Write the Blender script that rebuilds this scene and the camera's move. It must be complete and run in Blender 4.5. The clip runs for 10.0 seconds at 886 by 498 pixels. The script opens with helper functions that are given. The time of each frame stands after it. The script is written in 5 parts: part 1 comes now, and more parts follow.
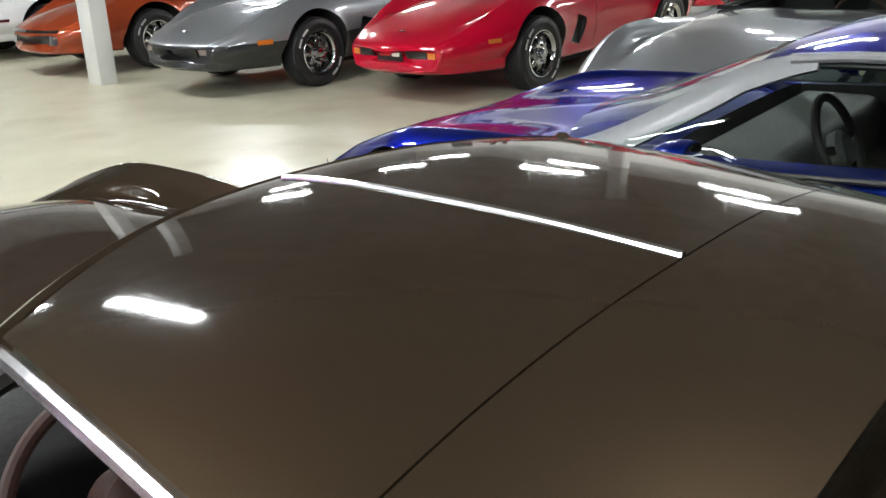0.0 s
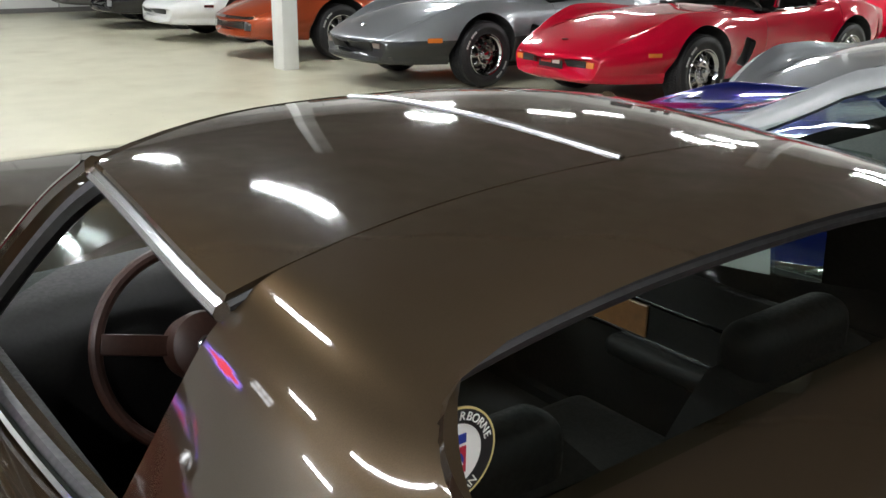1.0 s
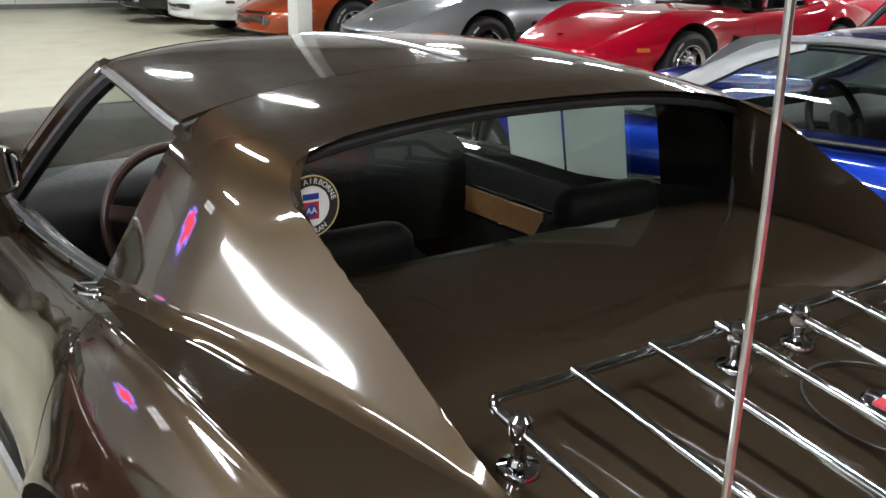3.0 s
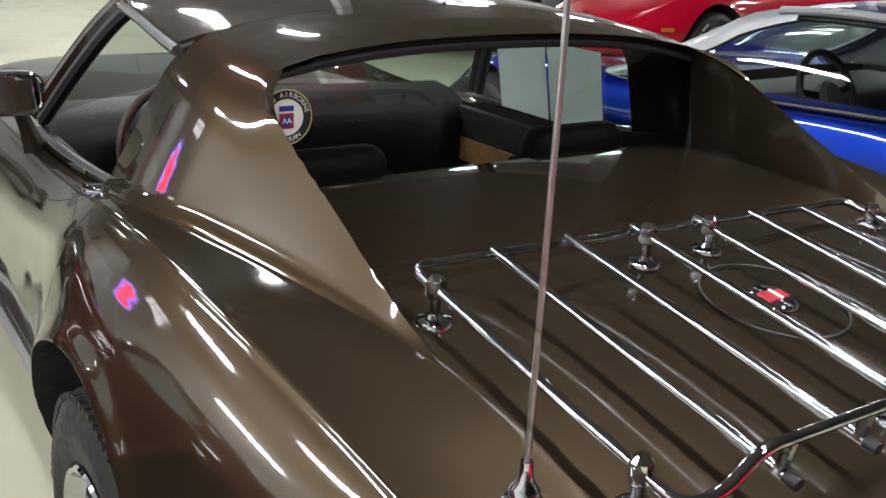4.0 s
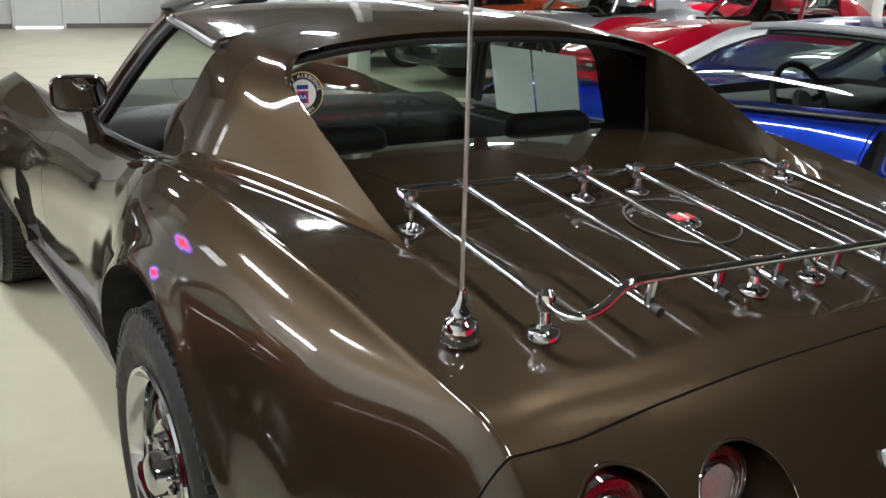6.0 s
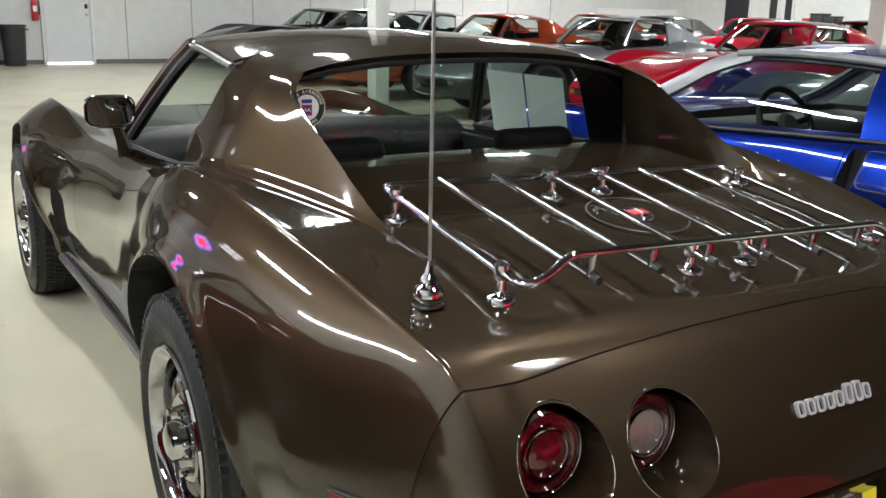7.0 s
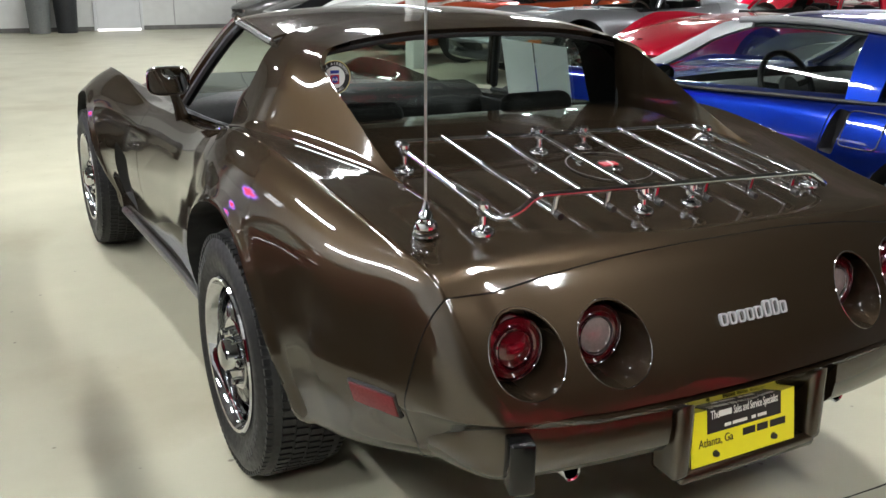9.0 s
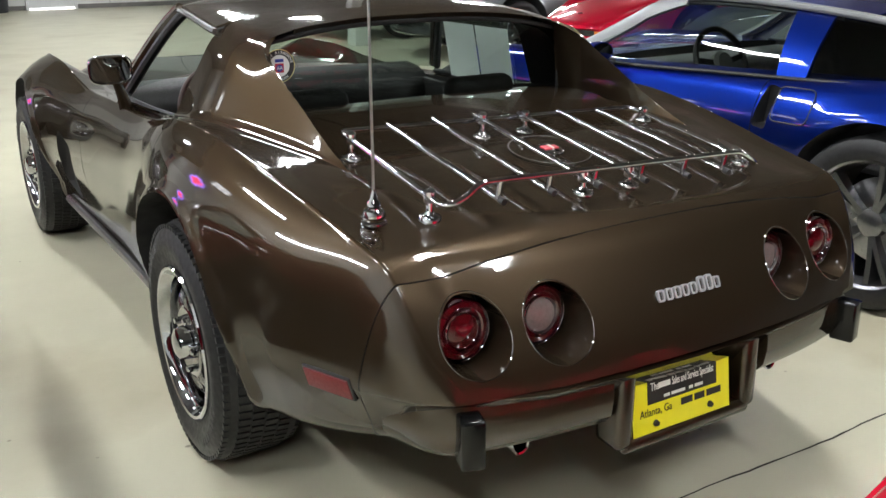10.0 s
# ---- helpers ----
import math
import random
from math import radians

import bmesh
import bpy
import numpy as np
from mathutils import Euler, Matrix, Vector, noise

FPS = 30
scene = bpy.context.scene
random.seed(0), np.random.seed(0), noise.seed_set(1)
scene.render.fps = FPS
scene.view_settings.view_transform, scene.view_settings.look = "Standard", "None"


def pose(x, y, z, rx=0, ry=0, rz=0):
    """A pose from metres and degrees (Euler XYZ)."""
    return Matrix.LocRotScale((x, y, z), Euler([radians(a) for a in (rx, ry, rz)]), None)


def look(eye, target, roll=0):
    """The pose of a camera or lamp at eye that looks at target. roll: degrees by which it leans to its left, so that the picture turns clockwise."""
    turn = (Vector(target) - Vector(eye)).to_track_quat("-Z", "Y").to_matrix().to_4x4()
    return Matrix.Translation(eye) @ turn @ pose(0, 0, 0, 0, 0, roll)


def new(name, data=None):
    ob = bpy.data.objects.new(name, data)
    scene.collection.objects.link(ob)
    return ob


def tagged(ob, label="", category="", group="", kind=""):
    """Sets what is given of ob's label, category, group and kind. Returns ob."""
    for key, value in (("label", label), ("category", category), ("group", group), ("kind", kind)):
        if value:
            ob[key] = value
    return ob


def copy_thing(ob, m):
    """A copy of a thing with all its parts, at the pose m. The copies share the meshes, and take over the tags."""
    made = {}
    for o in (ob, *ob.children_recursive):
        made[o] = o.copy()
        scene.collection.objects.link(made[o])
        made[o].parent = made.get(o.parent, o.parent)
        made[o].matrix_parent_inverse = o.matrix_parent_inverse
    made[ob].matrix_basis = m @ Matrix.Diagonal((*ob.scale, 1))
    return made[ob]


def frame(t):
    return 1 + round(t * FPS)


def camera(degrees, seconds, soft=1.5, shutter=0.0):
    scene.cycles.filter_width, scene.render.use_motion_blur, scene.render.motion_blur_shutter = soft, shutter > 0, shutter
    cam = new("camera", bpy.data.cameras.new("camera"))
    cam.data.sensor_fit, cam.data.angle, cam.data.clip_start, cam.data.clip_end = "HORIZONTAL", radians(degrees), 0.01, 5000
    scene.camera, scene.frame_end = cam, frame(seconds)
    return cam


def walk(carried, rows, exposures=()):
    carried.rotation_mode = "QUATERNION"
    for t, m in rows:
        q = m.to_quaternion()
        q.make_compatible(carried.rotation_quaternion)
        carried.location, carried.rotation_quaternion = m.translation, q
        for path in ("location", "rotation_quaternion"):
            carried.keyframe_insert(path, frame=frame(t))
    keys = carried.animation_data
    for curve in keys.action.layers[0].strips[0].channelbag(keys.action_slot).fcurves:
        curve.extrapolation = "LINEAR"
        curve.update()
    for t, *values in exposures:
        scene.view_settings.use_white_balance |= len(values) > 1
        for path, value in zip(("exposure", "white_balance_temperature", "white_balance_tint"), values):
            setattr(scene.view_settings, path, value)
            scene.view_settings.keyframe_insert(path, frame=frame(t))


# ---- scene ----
import functools

cam = camera(51.0, 10.0)
PATH = [
    (0, (-0.878, -0.033, 1.564), (0.539, 1.206, 0.887), -2.5),
    (0.5, (-0.883, -0.211, 1.502), (0.353, 1.223, 0.857), 1.8),
    (1, (-0.919, -0.403, 1.477), (0.253, 1.088, 0.84), 0.8),
    (1.5, (-1.007, -0.579, 1.465), (0.224, 0.866, 0.835), -0.3),
    (2, (-1.013, -0.729, 1.454), (0.147, 0.787, 0.859), 0.1),
    (2.2, (-1.011, -0.78, 1.444), (0.129, 0.759, 0.87), 0.9),
    (3.5, (-1.132, -1.146, 1.391), (-0.001, 0.367, 0.734), 1.9),
    (4, (-1.116, -1.261, 1.365), (-0.042, 0.29, 0.703), 2.9),
    (4.5, (-1.165, -1.363, 1.366), (-0.162, 0.228, 0.686), 1.9),
    (5, (-1.243, -1.463, 1.346), (-0.229, 0.146, 0.728), 1.8),
    (5.5, (-1.255, -1.554, 1.322), (-0.214, 0.043, 0.716), 1.7),
    (7, (-1.332, -1.925, 1.284), (-0.334, -0.267, 0.781), 1.2),
    (7.5, (-1.362, -2.035, 1.284), (-0.333, -0.406, 0.748), 1.3),
    (8, (-1.373, -2.157, 1.298), (-0.391, -0.496, 0.773), 1.5),
    (8.5, (-1.402, -2.269, 1.314), (-0.481, -0.577, 0.776), 0.7),
    (9, (-1.449, -2.319, 1.347), (-0.542, -0.634, 0.765), 0.4),
    (9.5, (-1.475, -2.345, 1.373), (-0.529, -0.695, 0.754), -0.3),
    (10, (-1.476, -2.365, 1.391), (-0.48, -0.751, 0.756), -0.1),
]
walk(cam, [(t, look(eye, target, roll)) for t, eye, target, roll in PATH])

# ---- world, light ----
world = bpy.data.worlds.new("hall_world")
scene.world = world
world.use_nodes = True
world.node_tree.nodes["Background"].inputs[0].default_value = (0.05, 0.05, 0.05, 1)
world.node_tree.nodes["Background"].inputs[1].default_value = 0.3


# ---- materials ----
def material(name, color, rough=0.5, metal=0.0, coat=0.0, grain=0.0, scale=30.0, color2=None, bump=0.0, spec=0.5, coat_rough=0.03, big=1.2):
    """Principled surface whose colour and roughness vary at a coarse and a fine scale."""
    m = bpy.data.materials.new(name)
    m.use_nodes = True
    nt = m.node_tree
    b = nt.nodes["Principled BSDF"]
    b.inputs["Base Color"].default_value = (*color, 1)
    b.inputs["Roughness"].default_value = rough
    b.inputs["Metallic"].default_value = metal
    b.inputs["Coat Weight"].default_value = coat
    b.inputs["Coat Roughness"].default_value = coat_rough
    b.inputs["Specular IOR Level"].default_value = spec
    if grain > 0 or bump > 0:
        co = nt.nodes.new("ShaderNodeTexCoord")
        fine = nt.nodes.new("ShaderNodeTexNoise")
        fine.inputs["Scale"].default_value = scale
        fine.inputs["Detail"].default_value = 4
        coarse = nt.nodes.new("ShaderNodeTexNoise")
        coarse.inputs["Scale"].default_value = big
        coarse.inputs["Detail"].default_value = 5
        nt.links.new(co.outputs["Object"], fine.inputs["Vector"])
        nt.links.new(co.outputs["Object"], coarse.inputs["Vector"])
        add = nt.nodes.new("ShaderNodeMath")
        add.operation = "ADD"
        nt.links.new(fine.outputs["Fac"], add.inputs[0])
        nt.links.new(coarse.outputs["Fac"], add.inputs[1])
        if grain > 0:
            ramp = nt.nodes.new("ShaderNodeMapRange")
            ramp.inputs["From Min"].default_value = 0.7
            ramp.inputs["From Max"].default_value = 1.3
            nt.links.new(add.outputs[0], ramp.inputs["Value"])
            mix = nt.nodes.new("ShaderNodeMix")
            mix.data_type = "RGBA"
            c2 = color2 or tuple(c * (1 - grain) for c in color)
            mix.inputs["A"].default_value = (*c2, 1)
            mix.inputs["B"].default_value = (*color, 1)
            nt.links.new(ramp.outputs[0], mix.inputs["Factor"])
            nt.links.new(mix.outputs["Result"], b.inputs["Base Color"])
            rr = nt.nodes.new("ShaderNodeMapRange")
            rr.inputs["From Min"].default_value = 0.7
            rr.inputs["From Max"].default_value = 1.3
            rr.inputs["To Min"].default_value = min(1, rough * (1 + grain))
            rr.inputs["To Max"].default_value = rough * (1 - 0.5 * grain)
            nt.links.new(add.outputs[0], rr.inputs["Value"])
            nt.links.new(rr.outputs[0], b.inputs["Roughness"])
        if bump > 0:
            bp = nt.nodes.new("ShaderNodeBump")
            bp.inputs["Strength"].default_value = 0.5
            bp.inputs["Distance"].default_value = bump
            nt.links.new(fine.outputs["Fac"], bp.inputs["Height"])
            nt.links.new(bp.outputs[0], b.inputs["Normal"])
    return m


def car_paint(name, color, flake=0.6, rough=0.38, ior=1.5, lower=None):
    """Metallic base coat with fine flakes under a clear coat."""
    m = bpy.data.materials.new(name)
    m.use_nodes = True
    nt = m.node_tree
    b = nt.nodes["Principled BSDF"]
    co = nt.nodes.new("ShaderNodeTexCoord")
    n = nt.nodes.new("ShaderNodeTexNoise")
    n.inputs["Scale"].default_value = 900
    n.inputs["Detail"].default_value = 1
    w = nt.nodes.new("ShaderNodeTexNoise")
    w.inputs["Scale"].default_value = 2.5
    w.inputs["Detail"].default_value = 6
    nt.links.new(co.outputs["Object"], n.inputs["Vector"])
    nt.links.new(co.outputs["Object"], w.inputs["Vector"])
    mix = nt.nodes.new("ShaderNodeMix")
    mix.data_type = "RGBA"
    mix.inputs["A"].default_value = (*[c * 0.8 for c in color], 1)
    mix.inputs["B"].default_value = (*[min(1, c * 1.2) for c in color], 1)
    nt.links.new(n.outputs["Fac"], mix.inputs["Factor"])
    if lower:  # two-tone: a second colour below the belt
        sep = nt.nodes.new("ShaderNodeSeparateXYZ")
        nt.links.new(co.outputs["Object"], sep.inputs[0])
        lt = nt.nodes.new("ShaderNodeMath")
        lt.operation = "LESS_THAN"
        lt.inputs[1].default_value = 0.50
        nt.links.new(sep.outputs[2], lt.inputs[0])
        two = nt.nodes.new("ShaderNodeMix")
        two.data_type = "RGBA"
        two.inputs["B"].default_value = (*lower, 1)
        nt.links.new(mix.outputs["Result"], two.inputs["A"])
        nt.links.new(lt.outputs[0], two.inputs["Factor"])
        mix = two
    nt.links.new(mix.outputs["Result"], b.inputs["Base Color"])
    b.inputs["Coat IOR"].default_value = ior
    b.inputs["Metallic"].default_value = flake
    b.inputs["Roughness"].default_value = rough
    b.inputs["Coat Weight"].default_value = 1.0
    b.inputs["Specular IOR Level"].default_value = 0.02
    b.inputs["Specular Tint"].default_value = (*[min(1, 0.08 + 3 * c) for c in color], 1)
    r = nt.nodes.new("ShaderNodeMapRange")
    r.inputs["To Min"].default_value = 0.01
    r.inputs["To Max"].default_value = 0.09
    nt.links.new(w.outputs["Fac"], r.inputs["Value"])
    nt.links.new(r.outputs[0], b.inputs["Coat Roughness"])
    return m


def glow(name, color, strength):
    m = bpy.data.materials.new(name)
    m.use_nodes = True
    nt = m.node_tree
    nt.nodes.clear()
    e = nt.nodes.new("ShaderNodeEmission")
    e.inputs[0].default_value = (*color, 1)
    e.inputs[1].default_value = strength
    o = nt.nodes.new("ShaderNodeOutputMaterial")
    nt.links.new(e.outputs[0], o.inputs[0])
    return m


def glass_mat(name, tint, alpha):
    """Thin pane: a clear tint with a mirror gloss that grows at grazing angles."""
    m = bpy.data.materials.new(name)
    m.use_nodes = True
    nt = m.node_tree
    nt.nodes.clear()
    t = nt.nodes.new("ShaderNodeBsdfTransparent")
    t.inputs[0].default_value = (*tint, 1)
    g = nt.nodes.new("ShaderNodeBsdfGlossy")
    g.inputs["Roughness"].default_value = 0.01
    g.inputs[0].default_value = (0.9, 0.95, 0.93, 1)
    lw = nt.nodes.new("ShaderNodeLayerWeight")
    lw.inputs[0].default_value = 0.5
    pw = nt.nodes.new("ShaderNodeMath")
    pw.operation = "POWER"
    pw.inputs[1].default_value = 5.0
    nt.links.new(lw.outputs["Facing"], pw.inputs[0])
    f = nt.nodes.new("ShaderNodeMapRange")
    f.inputs["To Min"].default_value = alpha
    f.inputs["To Max"].default_value = 0.8
    nt.links.new(pw.outputs[0], f.inputs["Value"])
    x = nt.nodes.new("ShaderNodeMixShader")
    nt.links.new(f.outputs[0], x.inputs[0])
    nt.links.new(t.outputs[0], x.inputs[1])
    nt.links.new(g.outputs[0], x.inputs[2])
    o = nt.nodes.new("ShaderNodeOutputMaterial")
    nt.links.new(x.outputs[0], o.inputs[0])
    return m


BROWN = car_paint("brown_metallic_paint", (0.039, 0.0268, 0.0162), 0.7, 0.39, 1.6)
BLUE = car_paint("blue_metallic_paint", (0.003, 0.017, 0.18), 0.85, 0.34, 1.5)
RED = car_paint("red_paint", (0.42, 0.003, 0.022), 0.05, 0.35)
DARKRED = car_paint("dark_red_paint", (0.10, 0.003, 0.008), 0.2, 0.35)
SILVER = car_paint("silver_paint", (0.22, 0.23, 0.24), 0.55, 0.4)
TWOTONE = car_paint("silver_over_charcoal_paint", (0.22, 0.23, 0.24), 0.55, 0.4, lower=(0.035, 0.036, 0.038))
ORANGE = car_paint("orange_paint", (0.30, 0.05, 0.016), 0.3, 0.38)
WHITE = car_paint("white_paint", (0.60, 0.61, 0.60), 0.0, 0.35)
BLACK = car_paint("black_paint", (0.010, 0.010, 0.011), 0.2, 0.3)
GREY = car_paint("grey_paint", (0.10, 0.098, 0.095), 0.5, 0.4)
CHROME = material("chrome", (0.62, 0.63, 0.66), 0.025, 1.0, grain=0.15, scale=60)
BRIGHT = material("bright_trim", (0.85, 0.86, 0.88), 0.2, 1.0, grain=0.15, scale=40)
SCRIPT = material("satin_plated_script", (0.55, 0.56, 0.57), 0.35, 0.35, grain=0.15, scale=60)
STEEL = material("brushed_steel", (0.55, 0.55, 0.56), 0.3, 1.0, grain=0.2, scale=90)
RUBBER = material("tyre_rubber", (0.013, 0.013, 0.014), 0.5, grain=0.35, scale=60, bump=0.0006, big=5)
WHITELETTERS = material("white_raised_letters", (0.6, 0.6, 0.58), 0.6, grain=0.2, scale=60)
LETTERS = material("raised_letter_rubber", (0.06, 0.06, 0.06), 0.6, grain=0.3, scale=60)
PADBLACK = material("gloss_black_rubber", (0.005, 0.005, 0.005), 0.14, grain=0.1, scale=60, spec=0.35)
TRIM = material("black_rubber_trim", (0.012, 0.012, 0.013), 0.45, grain=0.3, scale=80)
VINYL = material("black_vinyl", (0.006, 0.0056, 0.0052), 0.55, spec=0.2, grain=0.3, scale=120, bump=0.0004)
BROWNVINYL = material("brown_vinyl", (0.045, 0.018, 0.012), 0.4, grain=0.3, scale=120, bump=0.0004)
CARPET = material("dark_carpet", (0.012, 0.010, 0.009), 0.95, grain=0.4, scale=200, bump=0.002)
WOOD = material("walnut_veneer", (0.22, 0.10, 0.04), 0.35, grain=0.5, scale=40)
REDLENS = material("red_lens", (0.075, 0.002, 0.005), 0.15, coat=1.0, grain=0.25, scale=140)
MARKLENS = material("dull_red_lens", (0.13, 0.006, 0.012), 0.45, grain=0.25, scale=140)
CLEARLENS = material("clear_lens", (0.22, 0.175, 0.165), 0.18, coat=1.0, grain=0.25, scale=140)
AMBER = material("amber_lens", (0.6, 0.16, 0.02), 0.2, coat=1.0, grain=0.2, scale=140)
CAST = material("cast_aluminium", (0.62, 0.62, 0.63), 0.14, 1.0, grain=0.3, scale=50)
DARKMETAL = material("dark_underbody", (0.02, 0.02, 0.02), 0.8, grain=0.3, scale=20)
GLASS = glass_mat("tinted_glass", (0.62, 0.70, 0.66), 0.04)
WHITEPAINT = material("white_wall_paint", (0.64, 0.645, 0.62), 0.6, grain=0.10, scale=6, bump=0.001, big=0.4)
PAPER = material("white_paper", (0.75, 0.76, 0.75), 0.7, grain=0.08, scale=25)


# ---- mesh helpers ----
def part(name, bm, mat, parent=None, label="", smooth=True, angle=35):
    """Link a bmesh as one mesh object under a thing or a part. mat: a material or a list."""
    bmesh.ops.recalc_face_normals(bm, faces=bm.faces[:])
    me = bpy.data.meshes.new(name)
    bm.to_mesh(me)
    bm.free()
    return link(name, me, mat, parent, label, smooth, angle)


def link(name, me, mat, parent=None, label="", smooth=True, angle=35):
    for m in mat if isinstance(mat, (list, tuple)) else [mat]:
        if len(me.materials) < 8 and m.name not in [q.name for q in me.materials if q]:
            me.materials.append(m)
    if smooth:
        me.polygons.foreach_set("use_smooth", [True] * len(me.polygons))
        me.set_sharp_from_angle(angle=radians(angle))
    ob = new(name, me)
    if parent is not None:
        ob.parent = parent
    if label:
        tagged(ob, label)
    return ob


def keyed(table, y):
    """Smooth monotone interpolation of (place, value) keys."""
    xs = [k[0] for k in table]
    vs = [k[1] for k in table]
    if y <= xs[0]:
        return vs[0]
    if y >= xs[-1]:
        return vs[-1]
    n = len(xs)
    h = [xs[i + 1] - xs[i] for i in range(n - 1)]
    d = [(vs[i + 1] - vs[i]) / h[i] for i in range(n - 1)]
    s = [d[0]] + [0.0 if d[i - 1] * d[i] <= 0 else 2 * d[i - 1] * d[i] / (d[i - 1] + d[i]) for i in range(1, n - 1)] + [d[-1]]
    i = max(k for k in range(n - 1) if xs[k] <= y)
    t = (y - xs[i]) / h[i]
    return ((2 * t**3 - 3 * t**2 + 1) * vs[i] + (t**3 - 2 * t**2 + t) * h[i] * s[i] + (3 * t**2 - 2 * t**3) * vs[i + 1] + (t**3 - t**2) * h[i] * s[i + 1])


def spline(points, steps):
    """Catmull-Rom curve through points."""
    p = [Vector(q) for q in points]
    p = [2 * p[0] - p[1]] + p + [2 * p[-1] - p[-2]]
    out = []
    for i in range(1, len(p) - 2):
        for k in range(steps):
            t = k / steps
            a, b, c, d = p[i - 1 : i + 3]
            out.append(0.5 * (2 * b + (c - a) * t + (2 * a - 5 * b + 4 * c - d) * t * t + (3 * b - a - 3 * c + d) * t**3))
    out.append(p[-2])
    return out


def grid(bm, rows, closed=False, mat=0):
    """Skin a list of equally long rows of points."""
    vs = [[bm.verts.new(p) for p in r] for r in rows]
    for a, b in zip(vs, vs[1:]):
        n = len(a)
        for i in range(n if closed else n - 1):
            j = (i + 1) % n
            q = [a[i], a[j], b[j], b[i]]
            f = bm.faces.new(q)
            f.material_index = mat
    return vs


def merge(bm, d=0.0003):
    bmesh.ops.remove_doubles(bm, verts=bm.verts[:], dist=d)
    return bm


def solid(rows, closed=True):
    bm = bmesh.new()
    vs = grid(bm, rows, closed)
    if closed:
        bm.faces.new(vs[0])
        bm.faces.new(vs[-1])
    return bm


def shell(rows, thick):
    """A sheet of rows with thickness: the rows are its outer face, which looks up or away from the car's middle."""
    n, k = len(rows), len(rows[0])
    tmp = bmesh.new()
    vs = grid(tmp, rows)
    tmp.normal_update()
    nor = [[v.normal.copy() for v in r] for r in vs]
    tmp.free()
    mid = sum((p for r in rows for p in r), Vector()) / (n * k)
    face = sum((q for r in nor for q in r), Vector())
    if face.dot(Vector((mid.x * 2, 0, 1))) < 0:
        nor = [[-q for q in r] for r in nor]
    inner = [[p - q * abs(thick) for p, q in zip(a, b)] for a, b in zip(rows, nor)]
    bm = bmesh.new()
    vo, vi = grid(bm, rows), grid(bm, inner)
    rim = lambda g: g[0] + [r[-1] for r in g[1:]] + g[-1][-2::-1] + [r[0] for r in g[-2:0:-1]]
    ro, ri = rim(vo), rim(vi)
    for i in range(len(ro)):
        j = (i + 1) % len(ro)
        bm.faces.new([ro[i], ro[j], ri[j], ri[i]])
    return bm


def box(size, at=(0, 0, 0), bevel=0.0, seg=2, m=None):
    bm = bmesh.new()
    bmesh.ops.create_cube(bm, size=1.0, matrix=Matrix.Translation(at) @ Matrix.Diagonal((*size, 1)))
    if bevel:
        bmesh.ops.bevel(bm, geom=bm.edges[:], offset=bevel, segments=seg, profile=0.5, affect="EDGES")
    if m is not None:
        bmesh.ops.transform(bm, matrix=m, verts=bm.verts[:])
    return bm


def tube(path, r, seg=10, taper=None):
    """A round bar along a path."""
    p = [Vector(q) for q in path]
    rows = []
    up = None
    for i, q in enumerate(p):
        d = (p[min(i + 1, len(p) - 1)] - p[max(i - 1, 0)]).normalized()
        if up is None:
            up = d.orthogonal().normalized()
        up = (up - d * up.dot(d)).normalized()
        side = d.cross(up)
        rr = r if taper is None else taper[i]
        rows.append([q + rr * (math.cos(a) * up + math.sin(a) * side) for a in [2 * math.pi * k / seg for k in range(seg)]])
    return solid(rows)


def lathe(profile, seg=48, axis="x", at=(0, 0, 0), close=False):
    """Turn (radius, along) pairs round an axis."""
    bm = bmesh.new()
    rows = []
    for k in range(seg):
        a = 2 * math.pi * k / seg
        row = []
        for r, h in profile:
            c, s = r * math.cos(a), r * math.sin(a)
            v = {"x": (h, c, s), "y": (c, h, s), "z": (c, s, h)}[axis]
            row.append(Vector(v) + Vector(at))
        rows.append(row)
    vs = [[bm.verts.new(p) for p in r] for r in rows]
    for k in range(seg):
        a, b = vs[k], vs[(k + 1) % seg]
        m = len(a)
        for i in range(m if close else m - 1):
            j = (i + 1) % m
            bm.faces.new([a[i], a[j], b[j], b[i]])
    return merge(bm, 0.0001)


def cut(ob, cutters):
    """Cut solids out of a solid and keep the result as a plain mesh."""
    for c in cutters:
        md = ob.modifiers.new("cut", "BOOLEAN")
        md.operation, md.object, md.solver, md.material_mode = "DIFFERENCE", c, "EXACT", "TRANSFER"
    dg = bpy.context.evaluated_depsgraph_get()
    me = bpy.data.meshes.new_from_object(ob.evaluated_get(dg))
    ob.modifiers.clear()
    ob.data = me
    for c in cutters:
        bpy.data.objects.remove(c)
    me.polygons.foreach_set("use_smooth", [True] * len(me.polygons))
    me.set_sharp_from_angle(angle=radians(35))
    return ob


def cutter(bm, mat):
    bmesh.ops.recalc_face_normals(bm, faces=bm.faces[:])
    me = bpy.data.meshes.new("cutter")
    bm.to_mesh(me)
    bm.free()
    me.materials.append(mat)
    return new("cutter", me)


def empty(name, m, label, category, group=""):
    ob = new(name)
    ob.matrix_basis = m
    return tagged(ob, label, category, group)


